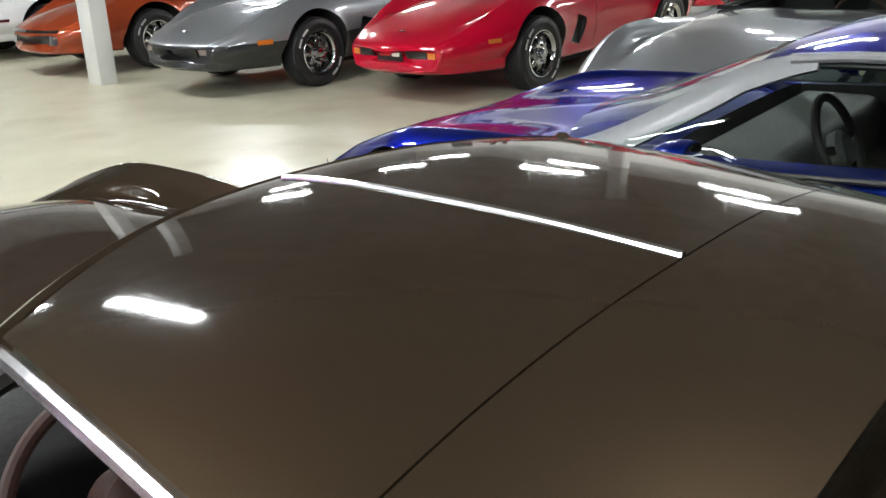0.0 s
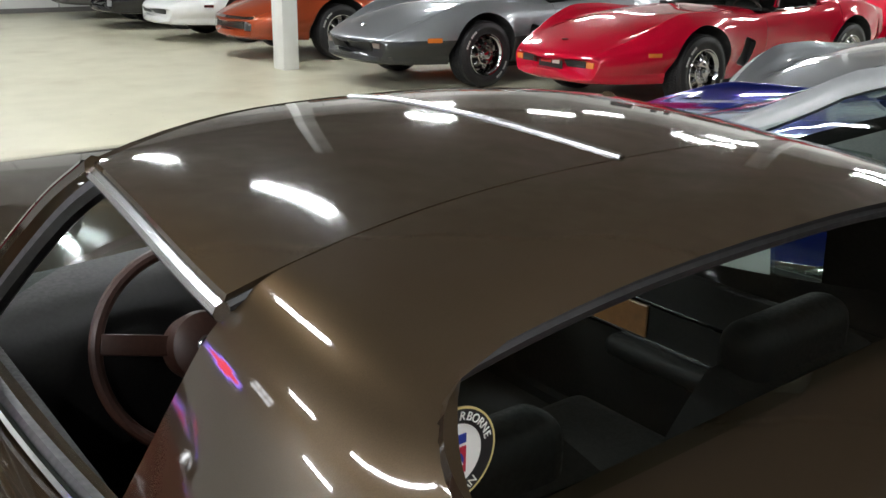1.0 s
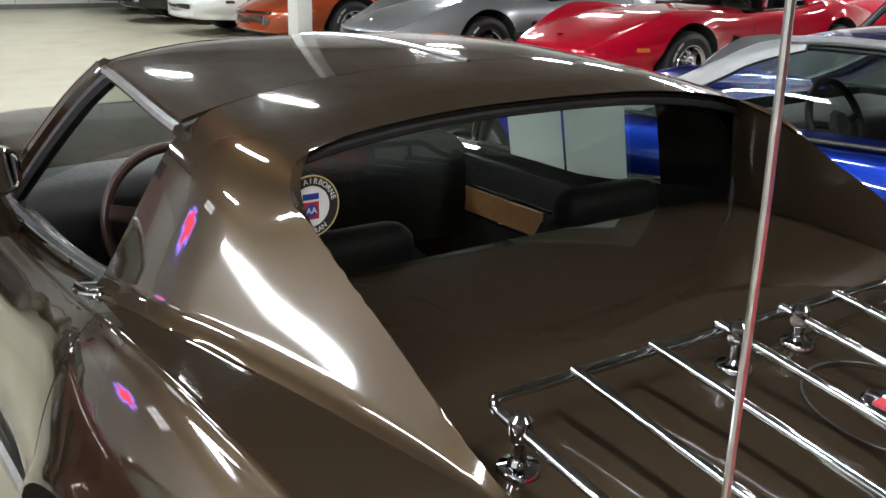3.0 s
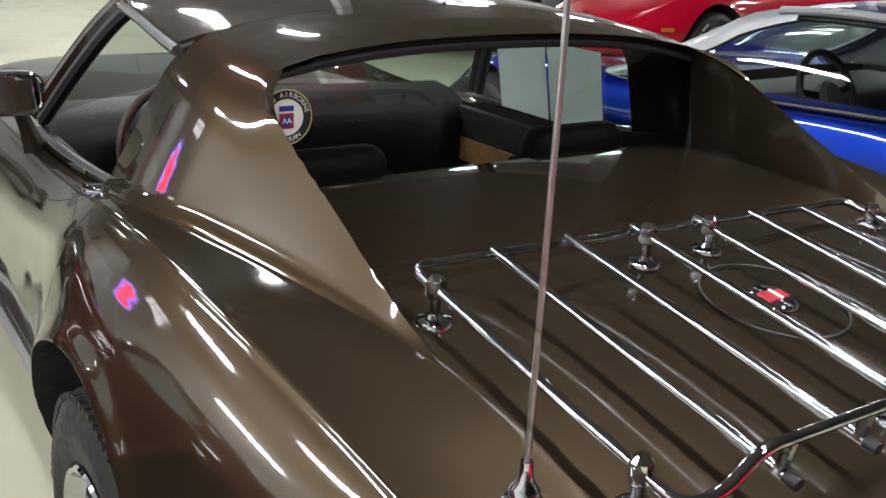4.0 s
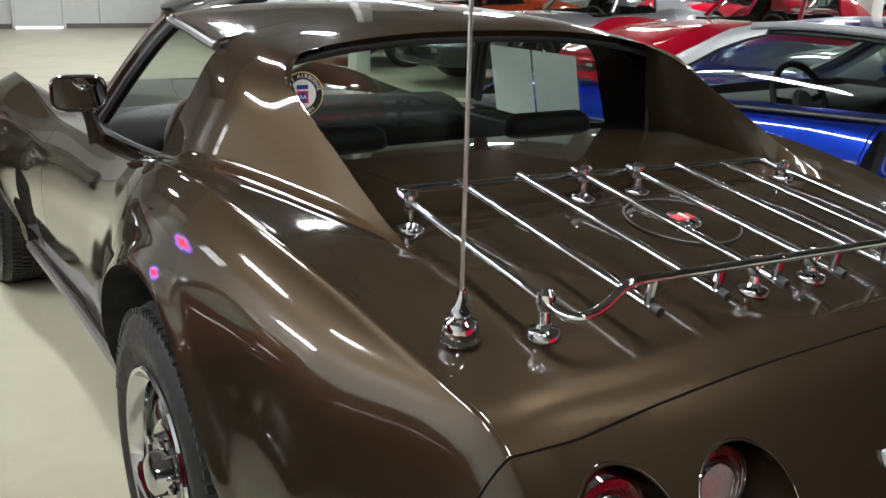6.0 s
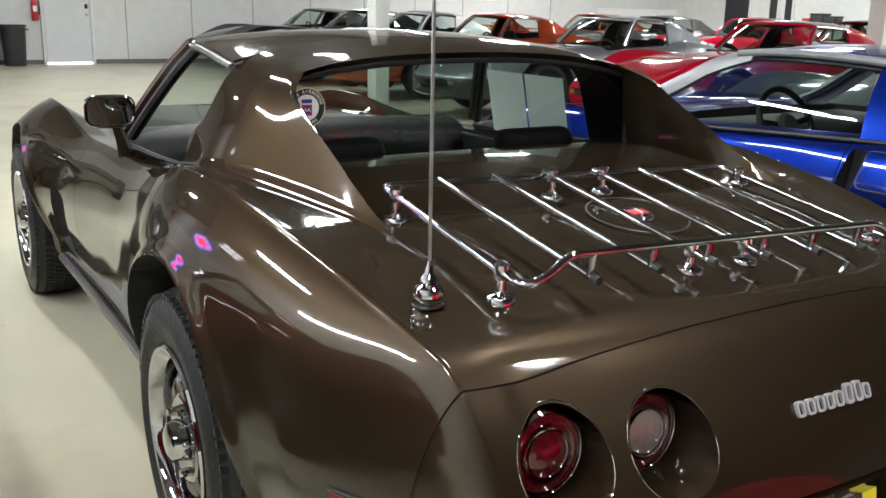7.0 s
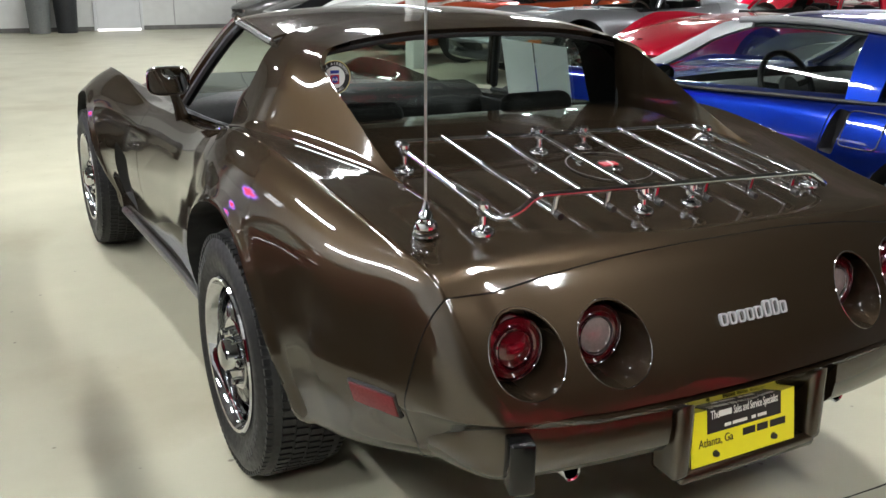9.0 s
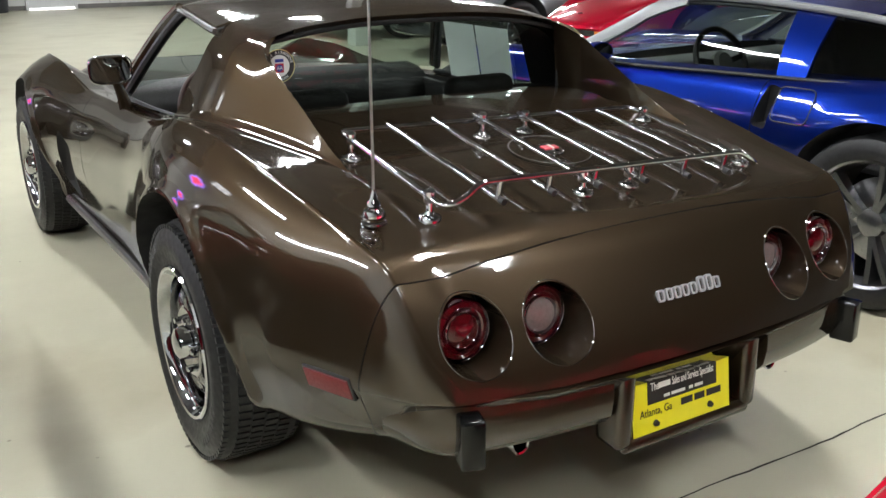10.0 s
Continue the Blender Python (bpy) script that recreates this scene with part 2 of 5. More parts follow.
# ---- the sports car of the seventies ----
# Keys along the car (0 = rear axle, nose to +y): height of the middle, fender crest, dip inside it, widest line, sill.
ZC = [(-1.07, 0.53), (-1.055, 0.57), (-1.03, 0.618), (-1.0, 0.668), (-0.965, 0.72), (-0.93, 0.768), (-0.895, 0.796), (-0.85, 0.81), (-0.72, 0.835), (-0.37, 0.885), (0.16, 0.915), (0.6, 0.86), (1.2, 0.86), (1.7, 0.85), (2.5, 0.815), (3.0, 0.735), (3.35, 0.635), (3.55, 0.56), (3.63, 0.515), (3.65, 0.485)]
CX = [(-1.07, 0.585), (-1.03, 0.645), (-0.98, 0.668), (-0.92, 0.68), (-0.6, 0.702), (-0.3, 0.735), (0, 0.757), (0.25, 0.76), (0.6, 0.735), (1.0, 0.725), (1.5, 0.715), (2.0, 0.70), (2.5, 0.69), (3.0, 0.655), (3.35, 0.60), (3.55, 0.53), (3.65, 0.47)]
CZ = [(-1.07, 0.53), (-1.055, 0.578), (-1.035, 0.63), (-1.01, 0.685), (-0.98, 0.738), (-0.95, 0.773), (-0.915, 0.792), (-0.86, 0.803), (-0.6, 0.842), (-0.45, 0.870), (-0.3, 0.895), (0, 0.923), (0.2, 0.918), (0.45, 0.875), (0.75, 0.842), (1.2, 0.828), (1.6, 0.812), (1.9, 0.828), (2.3, 0.862), (2.6, 0.860), (2.95, 0.79), (3.3, 0.66), (3.55, 0.56), (3.63, 0.515), (3.65, 0.485)]
DIP = [(-1.07, 0), (-0.8, 0.004), (-0.4, 0.002), (0, 0.004), (0.3, 0.004), (0.6, 0.002), (1.6, 0.01), (2.3, 0.055), (2.8, 0.045), (3.3, 0.01), (3.64, 0)]
MX = [(-1.07, 0.61), (-1.03, 0.68), (-0.98, 0.712), (-0.9, 0.735), (-0.8, 0.757), (-0.5, 0.83), (-0.2, 0.865), (0.15, 0.87), (0.45, 0.838), (0.8, 0.805), (1.2, 0.795), (1.6, 0.805), (2.0, 0.835), (2.3, 0.865), (2.7, 0.865), (3.0, 0.835), (3.35, 0.74), (3.55, 0.64), (3.65, 0.54)]
MZ = [(-1.07, 0.53), (-0.98, 0.545), (-0.7, 0.555), (0, 0.57), (0.8, 0.57), (2.5, 0.56), (3.2, 0.49), (3.64, 0.44)]
LX = [(-1.07, 0.55), (-0.95, 0.648), (-0.8, 0.705), (-0.5, 0.79), (-0.2, 0.83), (0.2, 0.83), (0.5, 0.79), (1.2, 0.76), (2.1, 0.78), (2.5, 0.80), (3.0, 0.74), (3.5, 0.60), (3.65, 0.50)]
LZ = [(-1.07, 0.527), (-1.0, 0.47), (-0.9, 0.42), (-0.6, 0.38), (0.5, 0.35), (2.0, 0.34), (3.0, 0.35), (3.5, 0.34), (3.65, 0.34)]
RZ = [(-1.07, 0.524), (-1.0, 0.43), (-0.9, 0.385), (-0.5, 0.31), (0.4, 0.235), (2.0, 0.225), (3.0, 0.25), (3.45, 0.26), (3.6, 0.275), (3.65, 0.30)]
AXLES = (0.0, 2.489)
WHEEL_R = 0.338
ARCH_R = 0.405


def soft(table, y):
    """A table's value, faired along the car away from nose and tail."""
    h = max(0.0, min(0.13, 0.6 * (y + 0.82), 0.5 * (3.3 - y)))
    if h < 0.005:
        return keyed(table, y)
    return sum((5 - abs(k)) * keyed(table, y + h * k / 4) for k in range(-4, 5)) / 25


def bend(a, b, c, d, n):
    """Points along a cubic curve from a to d, the first left out."""
    out = []
    for k in range(1, n + 1):
        t = k / n
        u = 1 - t
        out.append((u**3 * a[0] + 3 * u * u * t * b[0] + 3 * u * t * t * c[0] + t**3 * d[0], u**3 * a[1] + 3 * u * u * t * b[1] + 3 * u * t * t * c[1] + t**3 * d[1]))
    return out


@functools.lru_cache(maxsize=None)
def outline(y):
    """Half of the body's outline across the car at y, from the middle of the top to the middle of the bottom."""
    zc, cx, cz, dip = soft(ZC, y), soft(CX, y), soft(CZ, y), soft(DIP, y)
    mx, mz, lx, lz, rz = soft(MX, y), soft(MZ, y), soft(LX, y), soft(LZ, y), soft(RZ, y)
    v = cx - 0.12
    low = min(zc, cz) - dip
    top = [(p.x, p.z) for p in spline([(0, 0, zc), (v * 0.5, 0, zc - 0.001), (v - 0.09, 0, zc - 0.003 - 0.3 * (zc - low)), (v, 0, low), (cx - 0.06, 0, cz - 0.004 - 0.40 * (cz - low)), (cx - 0.007, 0, cz - 0.0016 - 0.04 * (cz - low))], 10)]
    w, h = mx - cx, cz - mz
    a = (cx + 0.006, cz - min(0.007, 0.1 * h))
    pts = top + bend(top[-1], (cx - 0.002, cz - 0.0006), (cx + 0.002, cz - 0.001), a, 8)
    pts += bend(a, (cx + 0.70 * w + 0.004, cz - 0.20 * h), (mx, mz + 0.52 * h), (mx, mz), 36)
    pts += bend((mx, mz), (mx, mz - 0.35 * (mz - lz)), (lx + 0.45 * (mx - lx), lz + 0.35 * (mz - lz)), (lx, lz), 20)
    pts += bend((lx, lz), (lx - 0.006, lz - 0.3 * (lz - rz)), (lx - 0.010, rz + 0.01), (lx - 0.045, rz), 8)
    pts += [(lx - 0.16, rz - 0.01), (lx * 0.4, rz - 0.01), (0, rz - 0.01)]
    out = []
    for x, z in pts:
        x = max(0.0, x)
        for a in AXLES:  # flared lips round the wheel openings
            r = math.hypot(y - a, z - WHEEL_R - 0.015)
            if z < 0.86 and x > 0.5:
                x += 0.013 * math.exp(-(((r - ARCH_R) / 0.026) ** 2)) + 0.008 * math.exp(-(((r - ARCH_R) / 0.08) ** 2))
        bow = 0.05 * (x / 0.55) ** 2 * max(0.0, min(1.0, (-0.55 - y) / 0.4)) - 0.20 * (x / 0.7) ** 2 * max(0.0, min(1.0, (y - 2.6) / 0.9))
        out.append((x, y + bow, z))
    return out


def section(y):
    return [Vector(p) for p in outline(round(y, 5))]


def body_top(x, y):
    """Height of the upper skin at a place on the deck or hood."""
    best = None
    h = section(y)[:60]
    for a, b in zip(h, h[1:]):
        if a.x <= abs(x) <= b.x:
            best = a.z + (b.z - a.z) * (abs(x) - a.x) / max(1e-6, b.x - a.x)
            break
    return best if best is not None else h[0].z


def body_mesh():
    ys = [-1.07 + 0.25 * (k / 16) ** 1.5 for k in range(16)] + [-0.82 + 0.015 * k for k in range(280)] + [3.385 + 0.265 * (1 - (1 - k / 12) ** 1.6) for k in range(13)]
    rows = []
    for y in ys:
        h = section(y)
        left = [Vector((-p.x, p.y, p.z)) for p in h[1:-1]]
        rows.append(h + left[::-1])
    for k, dy in ((0.05, 0.012), (0.14, 0.020), (0.5, 0.026)):  # rounded blunt nose
        rows.append([p.lerp(Vector((0, p.y, 0.44)), k) + Vector((0, dy, 0)) for p in rows[len(ys) - 1]])
    return solid(rows)


# ---- wheel ----
def joined(bms):
    """Several bmeshes in one."""
    out = bmesh.new()
    for b in bms:
        me = bpy.data.meshes.new("t")
        b.to_mesh(me)
        b.free()
        out.from_mesh(me)
        bpy.data.meshes.remove(me)
    return out


def tread_mesh(R):
    bm = bmesh.new()
    for k in range(84):
        for j, off in ((-0.092, 0.5), (-0.056, 0), (-0.019, 0.5), (0.019, 0), (0.056, 0.5), (0.092, 0)):
            a = 2 * math.pi * (k + off) / 84
            top_r = R + (0.001 if abs(j) < 0.08 else -0.008)
            w, l = 0.0160, 0.0105
            vs = []
            for r in (R - 0.02, top_r):
                for dx, dt in ((-w, -l), (w, -l + 0.004), (w, l), (-w, l - 0.004)):
                    t = a + dt / R
                    vs.append(bm.verts.new((j + dx, r * math.cos(t), r * math.sin(t))))
            for q in ((4, 5, 6, 7), (0, 1, 5, 4), (1, 2, 6, 5), (2, 3, 7, 6), (3, 0, 4, 7)):
                bm.faces.new([vs[i] for i in q])
    return bm


def wheel(parent, x, y):
    """Tyre with tread, chrome trim ring and a cast face with slots; the outer face looks to +x before it is turned."""
    w = new("wheel")
    w.parent, w.matrix_basis = parent, pose(x, y, WHEEL_R, 0, 0, 0 if x > 0 else 180)
    R = WHEEL_R
    side = [(0.205, 0.092), (0.212, 0.104), (0.222, 0.110), (0.232, 0.109), (0.24, 0.113), (0.262, 0.117), (0.267, 0.119), (0.285, 0.118), (0.290, 0.116), (0.306, 0.111), (0.320, 0.104), (0.327, 0.098), (R - 0.005, 0.085)]
    prof = [(r, -h) for r, h in side] + [(R - 0.004, 0.0)] + side[::-1]
    t = part("tyre", lathe(prof, 72), RUBBER, w)
    part("tread", tread_mesh(R), RUBBER, t, smooth=False)
    # raised sidewall letters, too worn to read
    bars = []
    for a0 in (0.6, 3.7):
        for k in range(9):
            if k != 4:
                bars.append(box((0.003, 0.017, 0.022), (0.1185, 0, 0.276), 0.001, 1, Matrix.Rotation(a0 + 0.085 * k, 4, "X")))
    tagged(part("sidewall_letters", joined(bars), LETTERS, t), kind="stuff")
    part("rim", lathe([(0.19, -0.09), (0.195, 0.02), (0.203, 0.085), (0.214, 0.103), (0.216, 0.112), (0.212, 0.117), (0.204, 0.115), (0.197, 0.098), (0.187, 0.088), (0.184, 0.07), (0.182, 0.03)], 72), CHROME, w, "chrome trim ring")
    n = 8
    for k in range(n):
        bm = bmesh.new()
        rows = []
        for i in range(9):
            u = i / 8 - 0.5
            row = []
            for r, h, half in ((0.100, 0.092, 0.50), (0.118, 0.092, 0.36), (0.140, 0.083, 0.26), (0.162, 0.066, 0.27), (0.183, 0.048, 0.40)):
                a = 2 * math.pi / n * (k + 2 * u * half)
                row.append(Vector((h - 0.012 * (2 * u) ** 4, r * math.cos(a), r * math.sin(a))))
            rows.append(row)
        grid(bm, rows)
        bmesh.ops.solidify(bm, geom=bm.faces[:], thickness=0.006)
        part("spoke", bm, CAST, w)
    part("hub_plate", lathe([(0.0, 0.080), (0.05, 0.088), (0.095, 0.094), (0.102, 0.090), (0.102, 0.07)], 48), CAST, w)
    part("centre_cap", lathe([(0.0, 0.132), (0.03, 0.131), (0.042, 0.124), (0.046, 0.112), (0.05, 0.088)], 32), CHROME, w, "chrome centre cap")
    part("brake_disc", lathe([(0.0, 0.012), (0.15, 0.012), (0.155, 0.0), (0.155, -0.02), (0.0, -0.02)], 40), DARKMETAL, w)
    for k in range(5):
        a = 2 * math.pi * k / 5
        part("lug_nut", lathe([(0.0, 0.112), (0.008, 0.111), (0.011, 0.104), (0.011, 0.086)], 8, "x", (0, 0.074 * math.cos(a), 0.074 * math.sin(a))), CHROME, w)
    return w


# ---- roof ----
def roof_z(x, y):
    drop = keyed([(0.12, 0.060), (0.37, 0.062), (0.88, 0.036)], y)
    return keyed([(0.10, 1.165), (0.16, 1.178), (0.25, 1.194), (0.40, 1.207), (0.65, 1.215), (0.85, 1.212), (0.98, 1.204), (1.07, 1.193), (1.12, 1.178)], y) - drop * (abs(x) / half_width(y)) ** 2.6


def half_width(y):
    return keyed([(0.1, 0.575), (0.37, 0.565), (0.88, 0.522), (1.0, 0.51)], y)


RIDGE_Z = [(-0.62, 0.828), (-0.47, 0.865), (-0.40, 0.889), (-0.30, 0.926), (-0.20, 0.972), (-0.10, 1.018), (-0.05, 1.041), (0.0, 1.066), (0.04, 1.090), (0.08, 1.112), (0.12, 1.131), (0.14, 1.141)]


def front_edge(x):
    """Where the roof panels end towards the windscreen."""
    return 0.888 + 0.17 * (1 - min(1.0, abs(x) / 0.525) ** 2)


def upper(y):
    """Right half of the outline of roof hoop or sail panel at y, from its inner edge to where it meets the fender."""
    t = max(0.0, (0.14 - y) / 0.76)
    q = max(0.0, min(1.0, (0.14 - y) / 0.10))
    w = half_width(y) - 0.012 * t
    e = 0.42 + 0.126 * math.sqrt(1 - (1 - q) ** 2)
    z = keyed(RIDGE_Z, y)
    arc = [Vector((e * i / 10, y, roof_z(e * i / 10, y))) for i in range(10)] if y >= 0.14 else []
    foot_y = 0.14 + (y - 0.14) * 1.24 if y > 0.14 else y
    sink = 0.006 * t * t
    z -= sink
    ground = keyed([(-0.62, 0.83), (-0.3, 0.875), (0.05, 0.90), (0.4, 0.893)], y)
    edge_z = roof_z(w, y) + 0.004 if y >= 0.14 else z - 0.038
    x0, x1 = w + 0.52 * max(0.0, edge_z - ground), e + 0.57 * max(0.0, z - ground)
    foot = Vector((x0 + (x1 - x0) * q, foot_y, 0))
    foot.z = body_top(foot.x, foot_y) + 0.008 * (1 - t) - sink
    toe = Vector((foot.x + 0.026 * (1 - 0.5 * t), foot_y, 0))
    toe.z = body_top(toe.x, foot_y) - 0.001 - sink
    inn = Vector((e, y, roof_z(e, y) if y >= 0.14 else z))
    brow = Vector((w, y, edge_z)).lerp(inn.lerp(foot, 0.3), q)
    far = (foot - brow).length
    r = min(0.085 - 0.045 * q, 0.4 * far)
    start = brow.lerp(inn, min(0.8, 0.075 / max(0.076, (inn - brow).length)))
    end = brow + (foot - brow) * (r / max(far, 1e-4))
    low = foot + (brow - foot) * (min(0.022, 0.4 * far) / max(far, 1e-4))
    row = [inn.lerp(start, k / 4) for k in range(4)]
    row += [start.lerp(brow, k / 8).lerp(brow.lerp(end, k / 8), k / 8) for k in range(9)]
    row += [end.lerp(low, k / 6) for k in range(1, 6)]
    row += [low.lerp(foot, k / 7).lerp(foot.lerp(toe, k / 7), k / 7) for k in range(8)]
    return arc + row


def mirrored(row):
    return [Vector((-p.x, p.y, p.z)) for p in row]


def roof(c):
    for s in (-1, 1):
        rows = []
        for k in range(17):
            row = []
            for i in range(18):
                u = 0.005 + (0.54 - 0.005) * min(i, 16) / 16
                y = 0.3885 + (front_edge(u) - 0.3885) * k / 16
                w = half_width(y)
                x = u * w / 0.54
                z = roof_z(x, y)
                row.append(Vector((s * x, y, z)) if i < 17 else Vector((s * (w + 0.006), y, z - 0.012)))
            rows.append(row)
        p = part("roof_panel", shell(rows, 0.02), BROWN, c, "brown lift-out roof panel")
        trim = [Vector((s * (half_width(y) + 0.006), y, roof_z(half_width(y), y) - 0.016)) for y in [0.385 + 0.50 * k / 10 for k in range(11)]]
        bm = tube(trim, 0.011, 8)
        part("panel_trim", bm, BRIGHT, p, "chrome edge strip")
        part("panel_liner", shell([[q - Vector((0, 0, 0.024)) for q in r[:-1]] for r in rows], -0.004), VINYL, p, "black inner lining")
        part("panel_seal", tube([(s * half_width(0.387) * i / 12, 0.387, roof_z(half_width(0.387) * i / 12, 0.387) - 0.012) for i in range(13)], 0.006, 6), TRIM, p)
    part("centre_strip", tube([(0, y, roof_z(0, y) - 0.001) for y in [0.39 + 0.66 * k / 10 for k in range(11)]], 0.0065, 8), BRIGHT, c, "bright strip between the roof panels")
    hoop = [upper(0.386 - 0.246 * k / 16) for k in range(17)]
    sail = [upper(0.14 - 0.76 * k / 60) for k in range(1, 61)]
    # flank of hoop and sail as one sheet, faired along the car
    sheet = [h[10:] for h in hoop] + sail
    for _ in range(28):
        nxt = [[p.copy() for p in r] for r in sheet]
        for j in range(1, len(sheet) - 1):
            for i in range(1, len(sheet[0]) - 1):
                m = 0.5 * (sheet[j - 1][i] + sheet[j + 1][i])
                nxt[j][i] = sheet[j][i] * 0.5 + 0.5 * Vector((m.x, sheet[j][i].y, m.z))
        sheet = nxt
    hoop = [h[:10] + r for h, r in zip(hoop, sheet)]
    bm = bmesh.new()
    grid(bm, [mirrored(h)[:0:-1] + h for h in hoop])
    last = hoop[-1]
    edge = mirrored(last[1:11])[::-1] + last[:11]
    grid(bm, [edge, [q + Vector((0, 0.016, -0.014)) for q in edge]])
    fr = mirrored(hoop[0])[:0:-1] + hoop[0]
    grid(bm, [fr, [Vector((q.x * 0.96, q.y - 0.004, q.z - 0.022)) for q in fr]])
    for s in (-1, 1):
        rows = []
        for r in sheet[16:]:
            h, y = r, r[0].y
            low = min(h[0].z - 0.012, body_top(0.5, y) - 0.01)
            if y < 0.05:
                inn = [Vector((0.558 - 0.02 * min(1.0, (0.05 - y) / 0.3), y, low))]
                inn.append(inn[0].lerp(h[0], 0.9))
            else:  # under the curved corner of the opening the wall stands back
                back = y + 0.032 * min(1.0, (y - 0.05) / 0.09)
                inn = [Vector((0.552, back, low)), Vector((max(0.528, h[0].x + 0.004), back, h[0].z - 0.05))]
            rows.append([Vector((s * q.x, q.y, q.z)) for q in inn + h])
        grid(bm, rows)
    part("roof_hoop", merge(bm, 0.002), BROWN, c, "brown roof hoop running down into sail panels", angle=50)
    inner = [[Vector((q.x * 0.945, q.y, q.z - 0.032)) for q in (mirrored(h)[:0:-1] + h)[4:-4]] for h in hoop[:13]]
    part("hoop_liner", shell(inner, -0.004), VINYL, c, "black inner lining")
    # black reveal round the rear window
    edge = []
    for u in [-1 + k / 16 for k in range(33)]:
        x = 0.55 * u
        edge.append(Vector((x, 0.160, roof_z(x, 0.14) - 0.021)))
    part("window_seal", tube([Vector((-0.552, 0.168, 0.90))] + edge + [Vector((0.552, 0.168, 0.90))], 0.008, 8), TRIM, c)
    rows = [[Vector((x, 0.168 + 0.01 * (x / 0.5) ** 2, 0.90 + (roof_z(x, 0.14) - 0.018 - 0.90) * t)) for x in [-0.545 + 1.09 * i / 14 for i in range(15)]] for t in (0, 0.33, 0.67, 1)]
    g = bmesh.new()
    grid(g, rows)
    gl = part("rear_window", g, GLASS, c, "upright clear rear window")
    gl.visible_shadow = False
    # windscreen and its frame
    rows = []
    for k in range(11):
        t = k / 10
        rows.append([Vector(((0.505 + 0.155 * t) * u, 0.905 + 0.17 * (1 - u * u) + t * (0.275 + 0.22 * (1 - u * u)), (1.178 - 0.01 * u * u) + (0.865 - 1.178) * t + 0.025 * math.sin(math.pi * t))) for u in [-1 + 2 * i / 16 for i in range(17)]])
    g = bmesh.new()
    grid(g, rows)
    gl = part("windscreen", g, GLASS, c, "raked clear windscreen")
    gl.visible_shadow = False
    h = part("screen_header", tube([(x, front_edge(x) + 0.012, roof_z(x, front_edge(x)) - 0.014) for x in [-0.515 + 1.03 * k / 16 for k in range(17)]], 0.014, 8), BROWN, c)
    for s in (-1, 1):
        pil = [(s * 0.52, 0.885, 1.165), (s * 0.555, 0.975, 1.10), (s * 0.61, 1.08, 0.99), (s * 0.665, 1.18, 0.87)]
        part("screen_pillar", tube(spline(pil, 4), 0.021, 8), BROWN, c)
        part("pillar_seal", tube(spline([(x - s * 0.005, y - 0.034, z - 0.008) for x, y, z in pil], 4), 0.017, 8), TRIM, c, "black rubber seal")
        part("pillar_trim", tube(spline([(x + s * 0.014, y + 0.014, z + 0.006) for x, y, z in pil], 4), 0.007, 6), CHROME, c, "chrome edge strip")
    return c


def car(name, m, label):
    """The seventies sports car, nose to +y, its origin on the ground under the rear axle."""
    c = empty(name, m, label, "car")
    body = part("body", body_mesh(), BROWN, c)
    cuts = []
    for a in AXLES:
        for s in (-1, 1):
            bm = lathe([(0.0, 0.40), (ARCH_R, 0.40), (ARCH_R, 1.2), (0.0, 1.2)], 56, "x", (0, a, WHEEL_R + 0.015))
            bmesh.ops.scale(bm, vec=(s, 1, 1), verts=bm.verts[:])
            cuts.append(cutter(bm, DARKMETAL))
    cuts.append(cutter(box((1.28, 1.20, 0.9), (0, 0.80, 0.80), 0.06), VINYL))
    for s in (-1, 1):
        cuts.append(cutter(box((0.22, 0.005, 0.75), (s * 0.80, 0.245, 0.66), 0, 1), TRIM))
        cuts.append(cutter(box((0.14, 0.005, 0.75), (s * 0.80, 1.465, 0.66), 0, 1), TRIM))
        for x, z in ((0.539, 0.645), (0.350, 0.642)):
            cuts.append(cutter(lathe([(0.0, -1.2), (0.0785, -1.2), (0.0775, -1.0), (0.073, -0.86), (0.0, -0.86)], 40, "y", (s * x, 0, z)), BROWN))
        # side vent behind the front wheel
        v = box((0.16, 0.20, 0.27), (0, 0, 0), 0.035, 2, pose(s * 0.83, 1.78, 0.47, 16))
        cuts.append(cutter(v, TRIM))
    seam = box((2.0, 0.0028, 1.0), (0, 0, 0), 0, 1, pose(0, -0.90, 0.79, 15))
    cuts.append(cutter(seam, TRIM))
    cut(body, cuts)
    for a in AXLES:
        for s in (-1, 1):
            wheel(c, s * 0.748, a)
    roof(c)
    interior(c)
    return c


